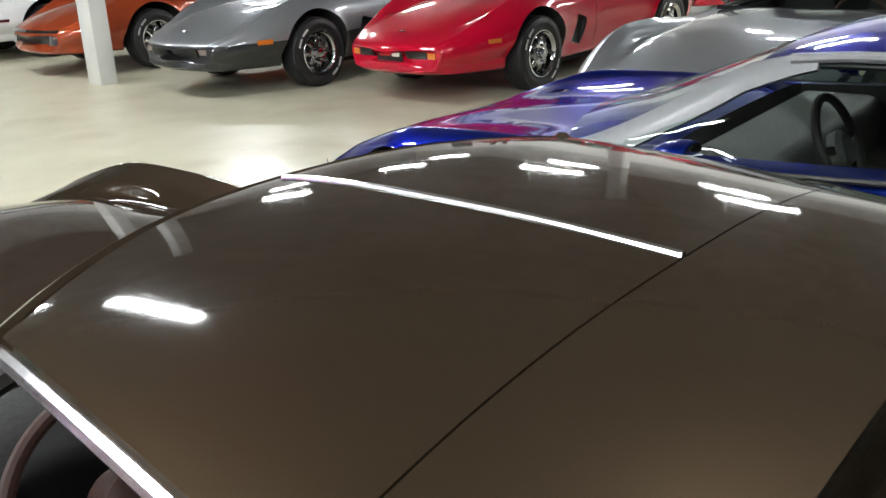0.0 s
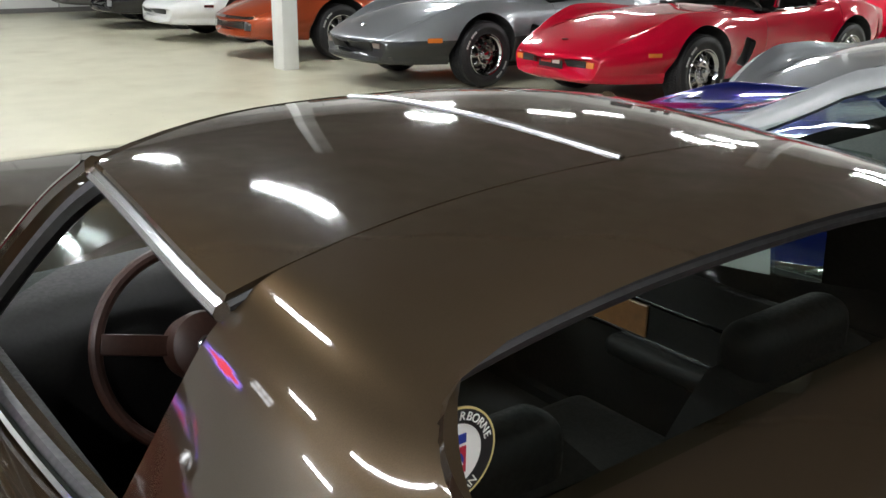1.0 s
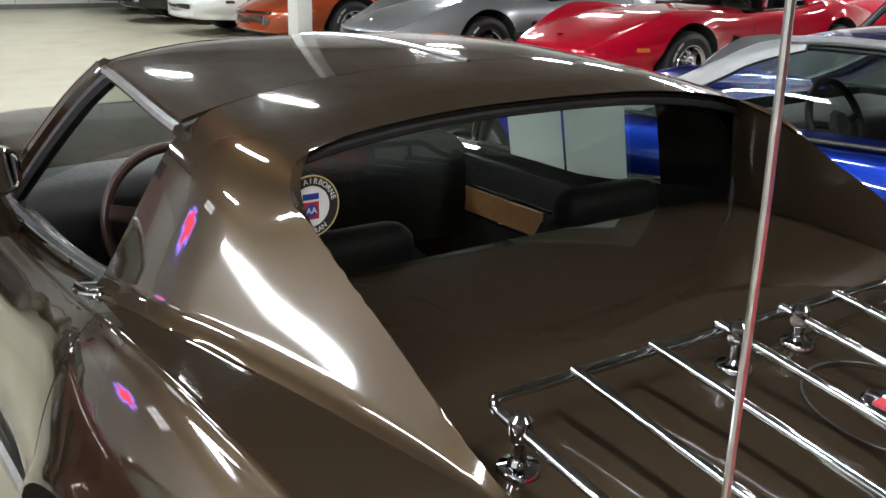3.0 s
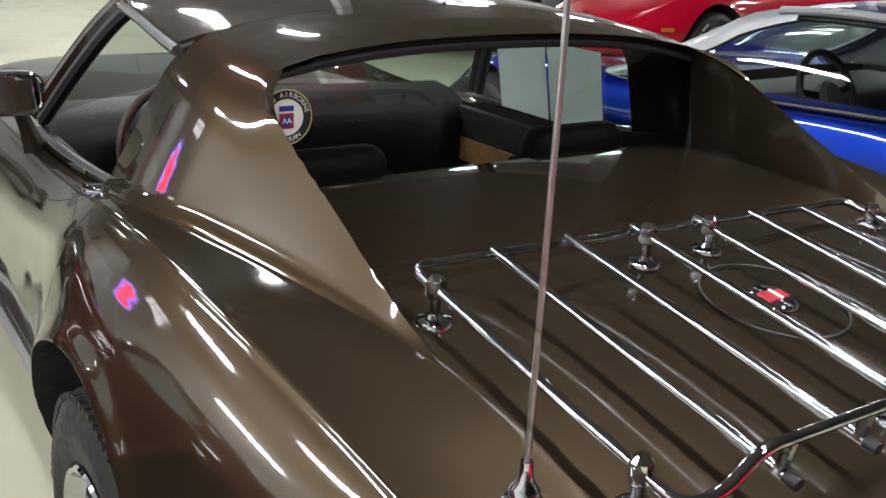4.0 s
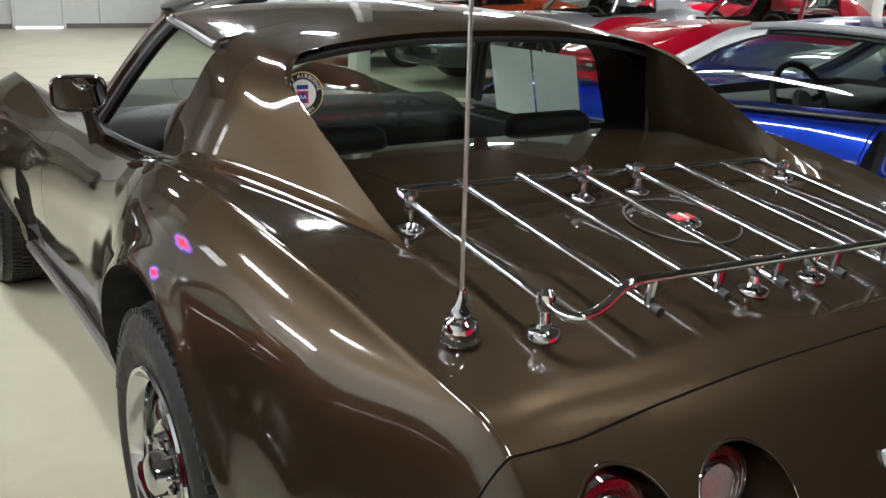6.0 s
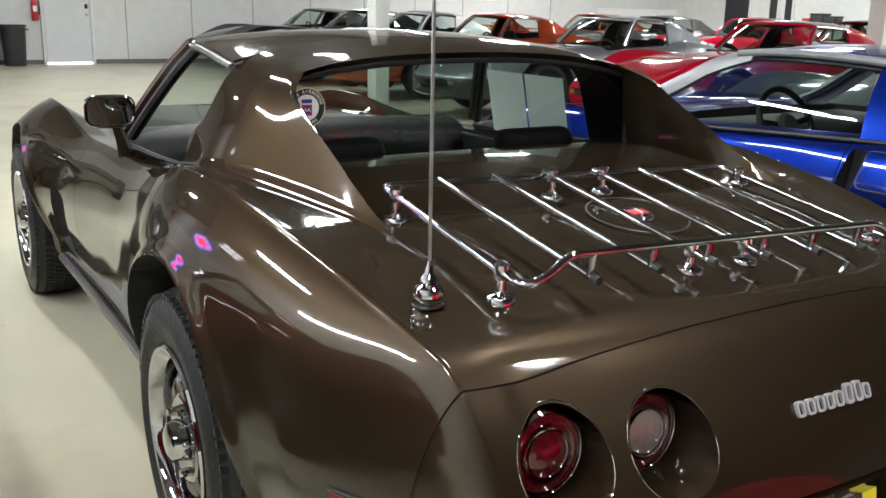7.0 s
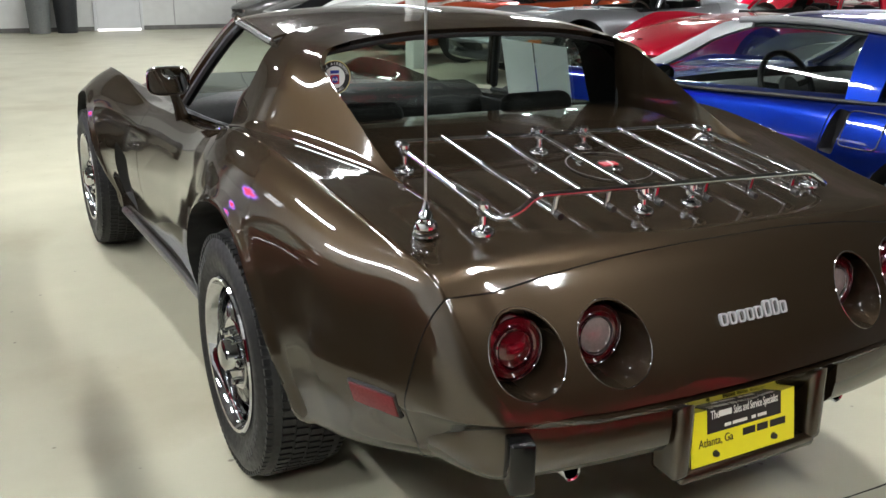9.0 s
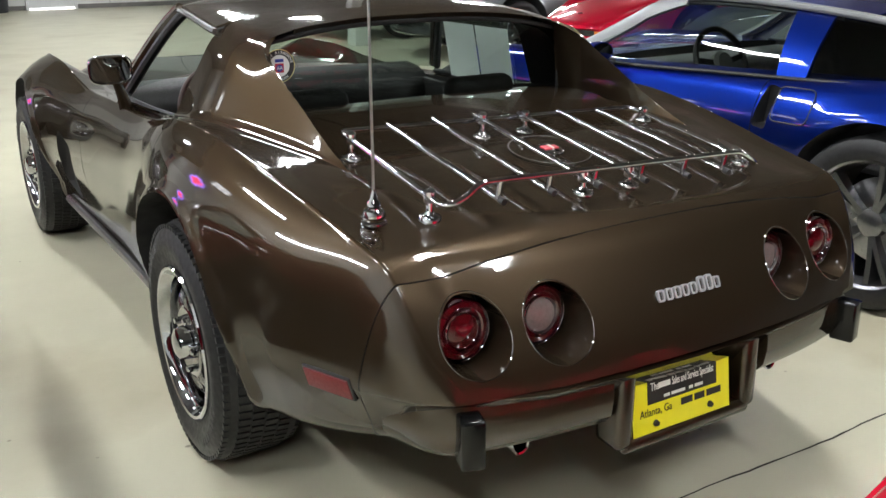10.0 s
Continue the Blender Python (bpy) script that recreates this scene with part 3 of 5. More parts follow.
def interior(c):
    part("floor_pan", box((1.30, 2.2, 0.08), (0, 1.25, 0.20), 0.02, 2), DARKMETAL, c)
    part("axle_cover", box((1.05, 0.70, 0.14), (0, -0.15, 0.24), 0.03, 2), DARKMETAL, c)
    for s in (-1, 1):
        mf = lathe([(0.0, -0.74), (0.06, -0.73), (0.075, -0.70), (0.075, -0.42), (0.07, -0.39), (0.0, -0.38)], 20, "y", (s * 0.36, 0, 0.31))
        bmesh.ops.scale(mf, vec=(1.5, 1, 1), verts=mf.verts[:])
        bmesh.ops.translate(mf, vec=(-s * 0.18, 0, 0), verts=mf.verts[:])
        part("muffler", mf, DARKMETAL, c)
    part("footwell", box((1.2, 1.15, 0.03), (0, 0.79, 0.345), 0.005), CARPET, c)
    # dashboard with cowl
    rows = []
    for y, z in ((1.20, 0.56), (1.19, 0.68), (1.20, 0.77), (1.235, 0.825), (1.29, 0.85), (1.40, 0.862)):
        rows.append([Vector((-0.635 + 1.27 * i / 16, y + 0.03 * math.cos(math.pi * (i / 8 - 1)), z + (0.012 if abs(i - 4) < 3 and y < 1.1 else 0))) for i in range(17)])
    part("dashboard", shell(rows, 0.03), VINYL, c, "black padded dashboard")
    con = part("console", box((0.20, 0.75, 0.22), (0, 0.62, 0.46), 0.03, 3), VINYL, c)
    part("gear_lever", tube([(0, 0.78, 0.56), (0, 0.76, 0.66), (0, 0.76, 0.70)], 0.008, 8), CHROME, con)
    part("gear_knob", lathe([(0.0, 0.71), (0.018, 0.715), (0.026, 0.735), (0.02, 0.755), (0.0, 0.76)], 16, "z", (0, 0.76, 0)), TRIM, con)
    for s in (-1, 1):
        st = new("seat")
        st.parent, st.matrix_basis = c, pose(s * 0.32, 0.55, 0.36)
        part("cushion", box((0.46, 0.50, 0.14), (0, 0.14, 0.06), 0.05, 4), VINYL, st)
        rows = []
        for k in range(9):
            t = k / 8
            w = 0.22 * (1 - 0.25 * t**3)
            rows.append([Vector((w * u, -0.08 - 0.14 * t - 0.025 * (1 - u * u) * math.sin(math.pi * t), 0.08 + 0.44 * t)) for u in [-1 + 2 * i / 8 for i in range(9)]])
        b = shell(rows, 0.08)
        part("backrest", b, VINYL, st, "black vinyl bucket backrest", angle=60)
        part("head_rest", box((0.27, 0.09, 0.12), (0, -0.24, 0.525), 0.04, 4), VINYL, st)
        # door lining with a veneer strip and bright mouldings
        d = part("door_lining", box((0.03, 1.00, 0.42), (s * 0.63, 0.74, 0.60), 0.01, 2), VINYL, c)
        part("veneer_strip", box((0.006, 0.42, 0.075), (s * 0.612, 1.02, 0.675), 0.002, 1), WOOD, d, "brown wood veneer insert")
        for z in (0.72, 0.632):
            part("moulding", box((0.008, 0.78, 0.010), (s * 0.612, 0.86, z), 0.002, 1), CHROME, d, "bright moulding")
        part("arm_rest", box((0.06, 0.40, 0.05), (s * 0.60, 0.70, 0.60), 0.02, 3), VINYL, d)
        # window slot seals along the belt
        part("belt_seal", tube(spline([(s * 0.652, 0.20, 0.875), (s * 0.66, 0.45, 0.862), (s * 0.672, 0.8, 0.845), (s * 0.672, 1.18, 0.835)], 4), 0.012, 6), TRIM, c)
        part("belt_trim", tube(spline([(s * 0.672, 0.20, 0.885), (s * 0.68, 0.45, 0.868), (s * 0.69, 0.8, 0.848), (s * 0.69, 1.20, 0.836)], 4), 0.007, 6), CHROME, c, "bright belt strip")
    # steering wheel
    sw = new("steering_wheel")
    sw.parent, sw.matrix_basis = c, pose(-0.305, 1.10, 0.757, 68, 0, 0)
    ring = [(0.185 * math.cos(a), 0.185 * math.sin(a), 0) for a in [2 * math.pi * k / 48 for k in range(48)]]
    prof = [(0.185 + 0.0125 * math.cos(a), 0.0125 * math.sin(a)) for a in [2 * math.pi * k / 10 for k in range(10)]]
    part("wheel_rim", lathe(prof, 56, "z", close=True), BROWNVINYL, sw, "brown padded rim")
    part("horn_pad", lathe([(0.0, 0.052), (0.045, 0.05), (0.062, 0.04), (0.066, 0.02), (0.06, -0.03), (0.0, -0.03)], 40, "z"), BROWNVINYL, sw, "brown round horn pad")
    part("horn_badge", lathe([(0.0, 0.058), (0.018, 0.057), (0.022, 0.050)], 24, "z"), CHROME, sw)
    for a in (15, 165, 270):
        b = box((0.13, 0.038, 0.010), (0.115, 0, 0.008), 0.004, 2, Matrix.Rotation(radians(a), 4, "Z"))
        part("spoke", b, BROWNVINYL, sw)
    part("column", tube([(0, 0, -0.03), (0, 0, -0.22)], 0.035, 14), VINYL, sw)


def recolor(c, paint):
    for o in c.children_recursive:
        for sl in o.material_slots:
            if sl.material and sl.material.name == "brown_metallic_paint":
                sl.link = "OBJECT"
                sl.material = paint


brown = car("sports_car", pose(0, 0, 0), "brown metallic seventies sports coupe with chrome luggage rack")
ROW = [(SILVER, 7.1, 2.35, "silver"), (RED, 8.69, 5.71, "red"), (TWOTONE, 7.88, 7.80, "silver and charcoal"), (ORANGE, 7.86, 10.55, "orange"), (WHITE, 7.8, 12.9, "white"), (BLACK, 7.8, 15.2, "black"), (GREY, 7.8, 17.4, "dark grey")]
BACK = [(RED, 14.6, 6.2, "scarlet"), (DARKRED, 14.4, 8.7, "maroon"), (RED, 14.6, 11.3, "vivid red"), (GREY, 14.4, 13.8, "grey"), (ORANGE, 14.6, 16.3, "copper orange")]
row_cars = {}
for group, cars in (("cars in the long row", ROW), ("cars in the far row", BACK)):
    for paint, x, y, word in cars:
        cc = copy_thing(brown, pose(x, y, 0, 0, 0, 90))
        cc.name = "parked_car"
        tagged(cc, f"{word} seventies sports coupe parked in a row", "car", group)
        recolor(cc, paint)
        row_cars[word] = cc
for paint, m, word in ((BLACK, pose(-2.65, 5.1, 0, 0, 0, 0), "glossy black"), (DARKRED, pose(-2.5, 0.1, 0, 0, 0, 0), "dark red"), (RED, pose(0.15, -5.2, 0, 0, 0, 0), "bright red")):
    cc = copy_thing(brown, m)
    cc.name = "parked_car"
    tagged(cc, f"{word} seventies sports coupe parked beside the brown one", "car", "cars beside the aisle")
    recolor(cc, paint)
    row_cars[word] = cc


# ---- what only the brown car has ----
def rack_z(x):
    return keyed([(-0.5, 0.0), (-0.3, 0.004), (-0.1, 0.001), (0.05, -0.006), (0.3, -0.020), (0.47, -0.028)], x)


rack = new("luggage_rack")
rack.parent = brown
tagged(rack, "chrome luggage rack on the rear deck")
R_T = 0.007
BARX = [-0.50, -0.367, -0.232, -0.10, 0.042, 0.182, 0.32, 0.455]
FRONT_Y, REAR_Y = -0.302, -0.80


def rz(y, x=0.0):
    return 0.938 + (0.858 - 0.938) * (FRONT_Y - y) / (FRONT_Y - REAR_Y) + rack_z(x)


def arc_path(pts, r, n=5):
    """A path with rounded corners."""
    p = [Vector(q) for q in pts]
    out = [p[0]]
    for a, b, c2 in zip(p, p[1:], p[2:]):
        u, v = (a - b).normalized(), (c2 - b).normalized()
        s, e = b + u * r, b + v * r
        for k in range(n + 1):
            t = k / n
            out.append(s.lerp(b, t).lerp(b.lerp(e, t), t))
    out.append(p[-1])
    return out


x0, x1 = BARX[0], BARX[-1]
front = arc_path([(x0, -0.74, rz(-0.74, x0)), (x0, FRONT_Y, rz(FRONT_Y, x0)), (x1, FRONT_Y, rz(FRONT_Y, x1)), (x1, -0.74, rz(-0.74, x1))], 0.025)
part("front_hoop", tube(front, R_T, 12), CHROME, rack)
back = arc_path([(x0, -0.74, rz(-0.74, x0)), (x0, -0.785, rz(-0.785, x0)), (x0 + 0.035, -0.80, 0.872), (x0 + 0.085, -0.80, 0.906), (x1 - 0.085, -0.80, 0.878), (x1 - 0.035, -0.80, 0.850), (x1, -0.785, rz(-0.785, x1)), (x1, -0.74, rz(-0.74, x1))], 0.022)
part("rear_hoop", tube(back, R_T, 12), CHROME, rack)
for x in BARX[1:-1]:
    b = part("slat", tube([(x, FRONT_Y, rz(FRONT_Y, x)), (x, -0.6, rz(-0.6, x)), (x, REAR_Y, rz(REAR_Y, x))], 0.0065, 12), CHROME, rack)
    part("end_cap", tube([(x, REAR_Y, rz(REAR_Y, x)), (x, REAR_Y - 0.016, rz(REAR_Y - 0.016, x))], 0.008, 12), TRIM, b)
    part("strut", tube([(x, -0.792, rz(-0.792, x)), (x, -0.80, 0.900 + rack_z(x))], 0.0075, 10), CHROME, b)
for x, y in ((-0.50, -0.36), (-0.10, -0.335), (0.042, -0.335), (0.455, -0.36), (-0.50, -0.73), (-0.10, -0.755), (0.042, -0.755), (0.455, -0.73)):
    z0 = body_top(x, y)
    p = part("post", tube([(x, y, z0), (x, y, rz(y, x) + 0.008)], 0.0075, 12), CHROME, rack)
    part("foot", lathe([(0.0, 0.014), (0.010, 0.013), (0.013, 0.008), (0.023, 0.005), (0.025, 0.002), (0.025, -0.008), (0.0, -0.008)], 28, "z", (x, y, z0)), CHROME, p)
    part("clamp", lathe([(0.0, 0.020), (0.008, 0.019), (0.013, 0.013), (0.014, -0.006), (0.011, -0.012), (0.0, -0.012)], 16, "z", (x, y, rz(y, x))), CHROME, p)

# aerial
aer = new("aerial")
aer.parent, aer.matrix_basis = brown, pose(-0.613, -0.69, body_top(0.613, -0.69) - 0.004)
part("base", lathe([(0.0, 0.075), (0.006, 0.075), (0.008, 0.055), (0.014, 0.048), (0.016, 0.040), (0.012, 0.036), (0.022, 0.030), (0.026, 0.018), (0.023, 0.008), (0.028, 0.004), (0.028, 0.0), (0.0, 0.0)], 28, "z"), CHROME, aer, "chrome swivel base")
part("mast", tube([(0, 0, 0.07), (0.0, 0.0, 0.45), (0.004, 0.01, 0.80)], 0.003, 8), STEEL, aer, "thin steel mast")

# tail lamps
body_ob = next(o for o in brown.children if o.name == "body")
MARK = (-0.735, 0.505)
for s in (-1, 1):
    for x, z, mid in ((0.544, 0.644, REDLENS), (0.350, 0.637, CLEARLENS)):
        lamp = new("tail_lamp")
        lamp.parent, lamp.matrix_basis = brown, pose(s * x, -0.918, z, -4)
        part("outer_lens", lathe([(0.040, -0.006), (0.050, -0.012), (0.060, -0.009), (0.064, 0.0), (0.064, 0.03)], 44, "y"), REDLENS, lamp, "red ribbed lens ring")
        part("inner_lens", lathe([(0.0, -0.024), (0.02, -0.022), (0.036, -0.014), (0.040, -0.004)], 36, "y"), mid, lamp, "red lens" if mid is REDLENS else "clear reversing lens")
        part("lens_ring", lathe([(0.0615, -0.004), (0.0645, -0.0115), (0.0675, -0.004)], 44, "y"), CHROME, lamp, "thin chrome ring")
        part("lens_ring", lathe([(0.0385, -0.010), (0.0412, -0.0175), (0.0440, -0.010)], 44, "y"), CHROME, lamp, "thin chrome ring")
    hit, at, nor, _ = body_ob.ray_cast(Vector((s * 2, MARK[0], MARK[1])), Vector((-s, 0, 0)))
    along = Vector((0, 1, 0)) - nor * nor.y
    mk = new("side_marker")
    mk.parent = brown
    rot = Matrix((along.normalized(), nor.cross(along.normalized()), nor)).transposed().to_4x4()
    mk.matrix_basis = Matrix.Translation(at) @ rot
    tagged(mk, "red side marker lamp")
    part("bezel", box((0.150, 0.058, 0.008), (0, 0, 0.001), 0.003, 2), TRIM, mk, "thin dark frame")
    part("lens", box((0.140, 0.048, 0.010), (0, 0, 0.003), 0.003, 2), MARKLENS, mk, "red lens")
    # lower bumper half, wrapped round the corner, with its black pad
    plan = spline([(0.24, -1.05, 0), (0.40, -1.035, 0), (0.54, -1.012, 0), (0.615, -0.985, 0), (0.655, -0.93, 0), (0.685, -0.84, 0)], 4)
    rows = []
    for i, q in enumerate(plan):
        d = (plan[min(i + 1, len(plan) - 1)] - plan[max(i - 1, 0)]).normalized()
        o = Vector((-d.y, d.x, 0)) * -1
        if o.y > 0 and i < 12:
            o = -o
        f = i / (len(plan) - 1)
        rows.append([Vector((s * (q.x + o.x * k), q.y + o.y * k, z)) for k, z in ((-0.05, 0.545), (-0.012, 0.535), (0.0, 0.50), (0.002, 0.46), (-0.004, 0.42), (-0.022, 0.398), (-0.09, 0.395), (-0.09, 0.545))])
    part("lower_bumper", solid(rows), BROWN, brown)
    part("bumper_pad", box((0.050, 0.06, 0.108), (0, 0, 0), 0.007, 3, pose(s * 0.582, -1.018, 0.452, 0, 0, s * 18)), PADBLACK, brown, "black rubber bumper pad")
    part("exhaust_tip", lathe([(0.017, 0.0), (0.021, -0.002), (0.021, 0.16), (0.017, 0.16)], 20, "y", (s * 0.40, -0.94, 0.345), close=True), CHROME, brown, "chrome exhaust tip")
    # door mirror, only on the driver's door
    part("rocker_moulding", tube(spline([(s * 0.775, 2.02, 0.265), (s * 0.765, 1.2, 0.270), (s * 0.772, 0.45, 0.285)], 6), 0.017, 8), STEEL, brown, "bright rocker moulding")
    hd = new("door_handle")
    hit, at, nor, _ = body_ob.ray_cast(Vector((s * 0.70, 0.44, 2)), Vector((0, 0, -1)))
    hd.parent, hd.matrix_basis = brown, Matrix.Translation(at) @ Vector((0, 0, 1)).rotation_difference(nor).to_matrix().to_4x4()
    dish = lathe([(0.0, -0.004), (0.035, -0.002), (0.041, 0.005), (0.044, 0.004), (0.047, -0.004)], 36, "z")
    bmesh.ops.scale(dish, vec=(0.85, 1.5, 1), verts=dish.verts[:])
    part("dish", dish, CHROME, hd, "oval chrome dish")
    part("flap", box((0.050, 0.078, 0.008), (0, 0.012, 0.006), 0.003, 2), CHROME, hd, "chrome press flap")
    part("button", box((0.034, 0.026, 0.010), (0, -0.042, 0.006), 0.003, 2), CHROME, hd, "chrome thumb button")
    part("lock", lathe([(0.0, 0.008), (0.010, 0.007), (0.013, 0.0), (0.013, -0.01)], 20, "x", (0.0, 0, 0)), CHROME, brown).matrix_basis = pose(s * 0.800, 0.34, 0.755, 0, 0, 0 if s > 0 else 180)
# door mirror
mir = new("door_mirror")
mir.parent, mir.matrix_basis = brown, pose(-0.765, 0.93, 0.968, 4, 0, -3)
rows = []
for y, k in ((0.0, 1.0), (-0.004, 0.98), (0.012, 1.03), (0.04, 1.0), (0.065, 0.82), (0.08, 0.5), (0.083, 0.1)):
    rows.append([Vector((k * 0.068 * math.copysign(abs(math.cos(a)) ** 0.5, math.cos(a)), y, k * 0.045 * math.copysign(abs(math.sin(a)) ** 0.5, math.sin(a)))) for a in [2 * math.pi * i / 32 for i in range(32)]])
part("shell", solid(rows[2:]), CHROME, mir, "chrome mirror shell")
part("bezel", tube([Vector((q.x * 1.0, 0.002, q.z * 1.0)) for q in rows[0]] + [Vector((rows[0][0].x, 0.002, rows[0][0].z))], 0.0045, 8), CHROME, mir, "chrome rim")
g = bmesh.new()
g.faces.new([g.verts.new(Vector((q.x * 0.97, 0.004, q.z * 0.97))) for q in rows[0]])
MIRRORGLASS = material("mirror_glass", (0.72, 0.75, 0.75), 0.02, 1.0)
part("mirror_glass", g, MIRRORGLASS, mir, smooth=False)
part("stalk", tube([(0.02, 0.04, -0.045), (0.035, 0.045, -0.09), (0.05, 0.05, -0.15)], 0.016, 10, [0.014, 0.018, 0.026]), BROWN, mir)

# number plate housing and dealer plate
hs = new("plate_housing")
hs.parent = brown
part("back_panel", box((0.42, 0.02, 0.22), (0, -0.985, 0.43), 0.004, 1), BROWN, hs)
for s in (-1, 1):
    part("cheek", box((0.05, 0.085, 0.21), (s * 0.195, -1.01, 0.425), 0.018, 3), BROWN, hs)
part("lower_lip", box((0.40, 0.085, 0.035), (0, -1.01, 0.325), 0.014, 3), BROWN, hs)
YELLOW = material("yellow_plate", (0.86, 0.80, 0.02), 0.4, grain=0.06, scale=30)
INK = material("black_ink", (0.012, 0.012, 0.012), 0.5)
REDINK = material("red_ink", (0.35, 0.05, 0.02), 0.5)
WHITEINK = material("white_ink", (0.8, 0.8, 0.75), 0.5)
pl = new("dealer_plate")
pl.parent, pl.matrix_basis = brown, pose(-0.018, -1.034, 0.424, 82, 0, 0)
part("plate", box((0.302, 0.166, 0.003), (0, 0, 0), 0.0012, 1), YELLOW, pl, "yellow dealer plate")


def text(s, size, at, mat, parent, name="lettering"):
    cu = bpy.data.curves.new(name, "FONT")
    cu.body, cu.size, cu.align_x, cu.align_y, cu.extrude = s, size, "CENTER", "CENTER", 0.0004
    ob = bpy.data.objects.new(name, cu)
    scene.collection.objects.link(ob)
    dg = bpy.context.evaluated_depsgraph_get()
    me = bpy.data.meshes.new_from_object(ob.evaluated_get(dg))
    bpy.data.objects.remove(ob)
    o = link(name, me, mat, parent, smooth=False)
    o.matrix_basis = Matrix.Translation(at)
    return o


part("panel", box((0.215, 0.058, 0.001), (0.0, 0.014, 0.0022)), INK, pl)
text("The", 0.022, (-0.086, 0.024, 0.0032), WHITEINK, pl).scale = (0.72, 1.2, 1)
text("Sales and Service Specialist", 0.022, (0.032, 0.024, 0.0032), WHITEINK, pl).scale = (0.55, 1.2, 1)
part("word_bar", box((0.036, 0.013, 0.001), (-0.057, 0.024, 0.003)), WHITEINK, pl)
for x, w in ((-0.05, 0.018), (-0.015, 0.042), (0.025, 0.012), (0.05, 0.026)):
    part("word_bar", box((w, 0.007, 0.001), (x, -0.004, 0.003)), WHITEINK, pl)
text("Atlanta, Ga", 0.026, (-0.083, -0.034, 0.0022), INK, pl).scale = (0.82, 1, 1)
for x, w in ((0.012, 0.036), (0.052, 0.032), (0.098, 0.046)):
    part("number_bar", box((w, 0.016, 0.001), (x, -0.032, 0.0022)), INK, pl)
part("name_bar", box((0.24, 0.024, 0.001), (0.0, 0.06, 0.0022)), REDINK, pl)
for s in (-1, 1):
    part("screw", lathe([(0.0, 0.009), (0.006, 0.008), (0.008, 0.0)], 14, "z", (s * 0.085, -0.062, 0.001)), TRIM, pl)

# rear script: eight hollow chrome blocks
for k in range(8):
    tall = 0.036 if k in (5, 6) else 0.027
    x = -0.085 + 0.0243 * k
    bm = bmesh.new()
    rows = []
    for j in range(20):
        a = 2 * math.pi * j / 20
        cx2 = math.copysign(abs(math.cos(a)) ** 0.5, math.cos(a))
        sy2 = math.copysign(abs(math.sin(a)) ** 0.5, math.sin(a))
        rows.append([Vector((0.0098 * cx2 * m, d, tall * 0.5 * sy2 * (m if m == 1 else 0.72))) for m, d in ((1, 0.004), (1, -0.003), (0.55, -0.003), (0.55, 0.004))])
    rows.append(rows[0])
    grid(bm, rows)
    b = part("script_block", merge(bm), SCRIPT, brown)
    b.matrix_basis = pose(x, -1.013 + 0.10 * x * x, 0.652 + (tall - 0.027) / 2, -24)

# filler lid with a crest on the deck
ring = lathe([(0.106, 0.001), (0.108, 0.0022), (0.110, 0.001)], 48, "z")
zf = body_top(0, -0.50)
ln = math.degrees(math.atan2(body_top(0, -0.40) - body_top(0, -0.60), 0.20))
lid = new("filler_lid")
lid.parent, lid.matrix_basis = brown, pose(0.0, -0.50, zf + 0.0015, ln, 0, 0)
part("lid_edge", ring, TRIM, lid)
CREST = material("crest_red", (0.45, 0.02, 0.04), 0.3, coat=1.0)
part("crest_base", lathe([(0.0, 0.007), (0.032, 0.006), (0.036, 0.003), (0.037, 0.0)], 40, "z"), CHROME, lid, "round chrome crest")
part("crest_flag", box((0.024, 0.026, 0.003), (-0.012, 0.0, 0.007), 0.001, 1), CREST, lid)
part("crest_flag", box((0.016, 0.022, 0.003), (0.014, 0.0, 0.007), 0.001, 1), CREST, lid)
part("crest_bar", box((0.004, 0.026, 0.002), (0.002, 0.0, 0.009), 0.0, 1), WHITEINK, lid)

# round sticker inside the rear window
stk = new("window_sticker")
stk.parent, stk.matrix_basis = brown, pose(-0.470, 0.150, 1.047, 90, 0, 0)
part("disc", lathe([(0.0, 0.0012), (0.046, 0.0012), (0.046, 0.0)], 48, "z"), WHITEINK, stk, "round white sticker")
part("outer_ring", lathe([(0.031, 0.0016), (0.045, 0.0016), (0.045, 0.0008), (0.031, 0.0008)], 48, "z", close=True), INK, stk)
part("edge_ring", lathe([(0.045, 0.0018), (0.047, 0.0018), (0.047, 0.0), (0.045, 0.0)], 48, "z", close=True), material("gold_ink", (0.6, 0.5, 0.2), 0.4), stk)
part("shield", box((0.026, 0.026, 0.001), (0, -0.006, 0.0018), 0.0, 1), CREST, stk)
part("shield_disc", lathe([(0.0, 0.0030), (0.010, 0.0030), (0.010, 0.002)], 28, "z", (0, -0.006, 0)), material("blue_ink", (0.02, 0.04, 0.25), 0.4), stk)
part("tab", box((0.026, 0.009, 0.001), (0, 0.015, 0.0018), 0.0, 1), material("blue_ink_tab", (0.02, 0.04, 0.25), 0.4), stk)
text("AA", 0.013, (0, -0.006, 0.0036), WHITEINK, stk)
for word, a0, da, flip in (("82nd AIRBORNE", 165, -12.5, 1), ("VETERAN", 235, 11.5, -1)):
    for k, ch in enumerate(word):
        a = radians(a0 + da * k)
        o = text(ch, 0.0115, (0, 0, 0), WHITEINK, stk)
        o.matrix_basis = Matrix.Translation((0.038 * math.cos(a), 0.038 * math.sin(a), 0.0022)) @ Matrix.Rotation(a - flip * math.pi / 2, 4, "Z")

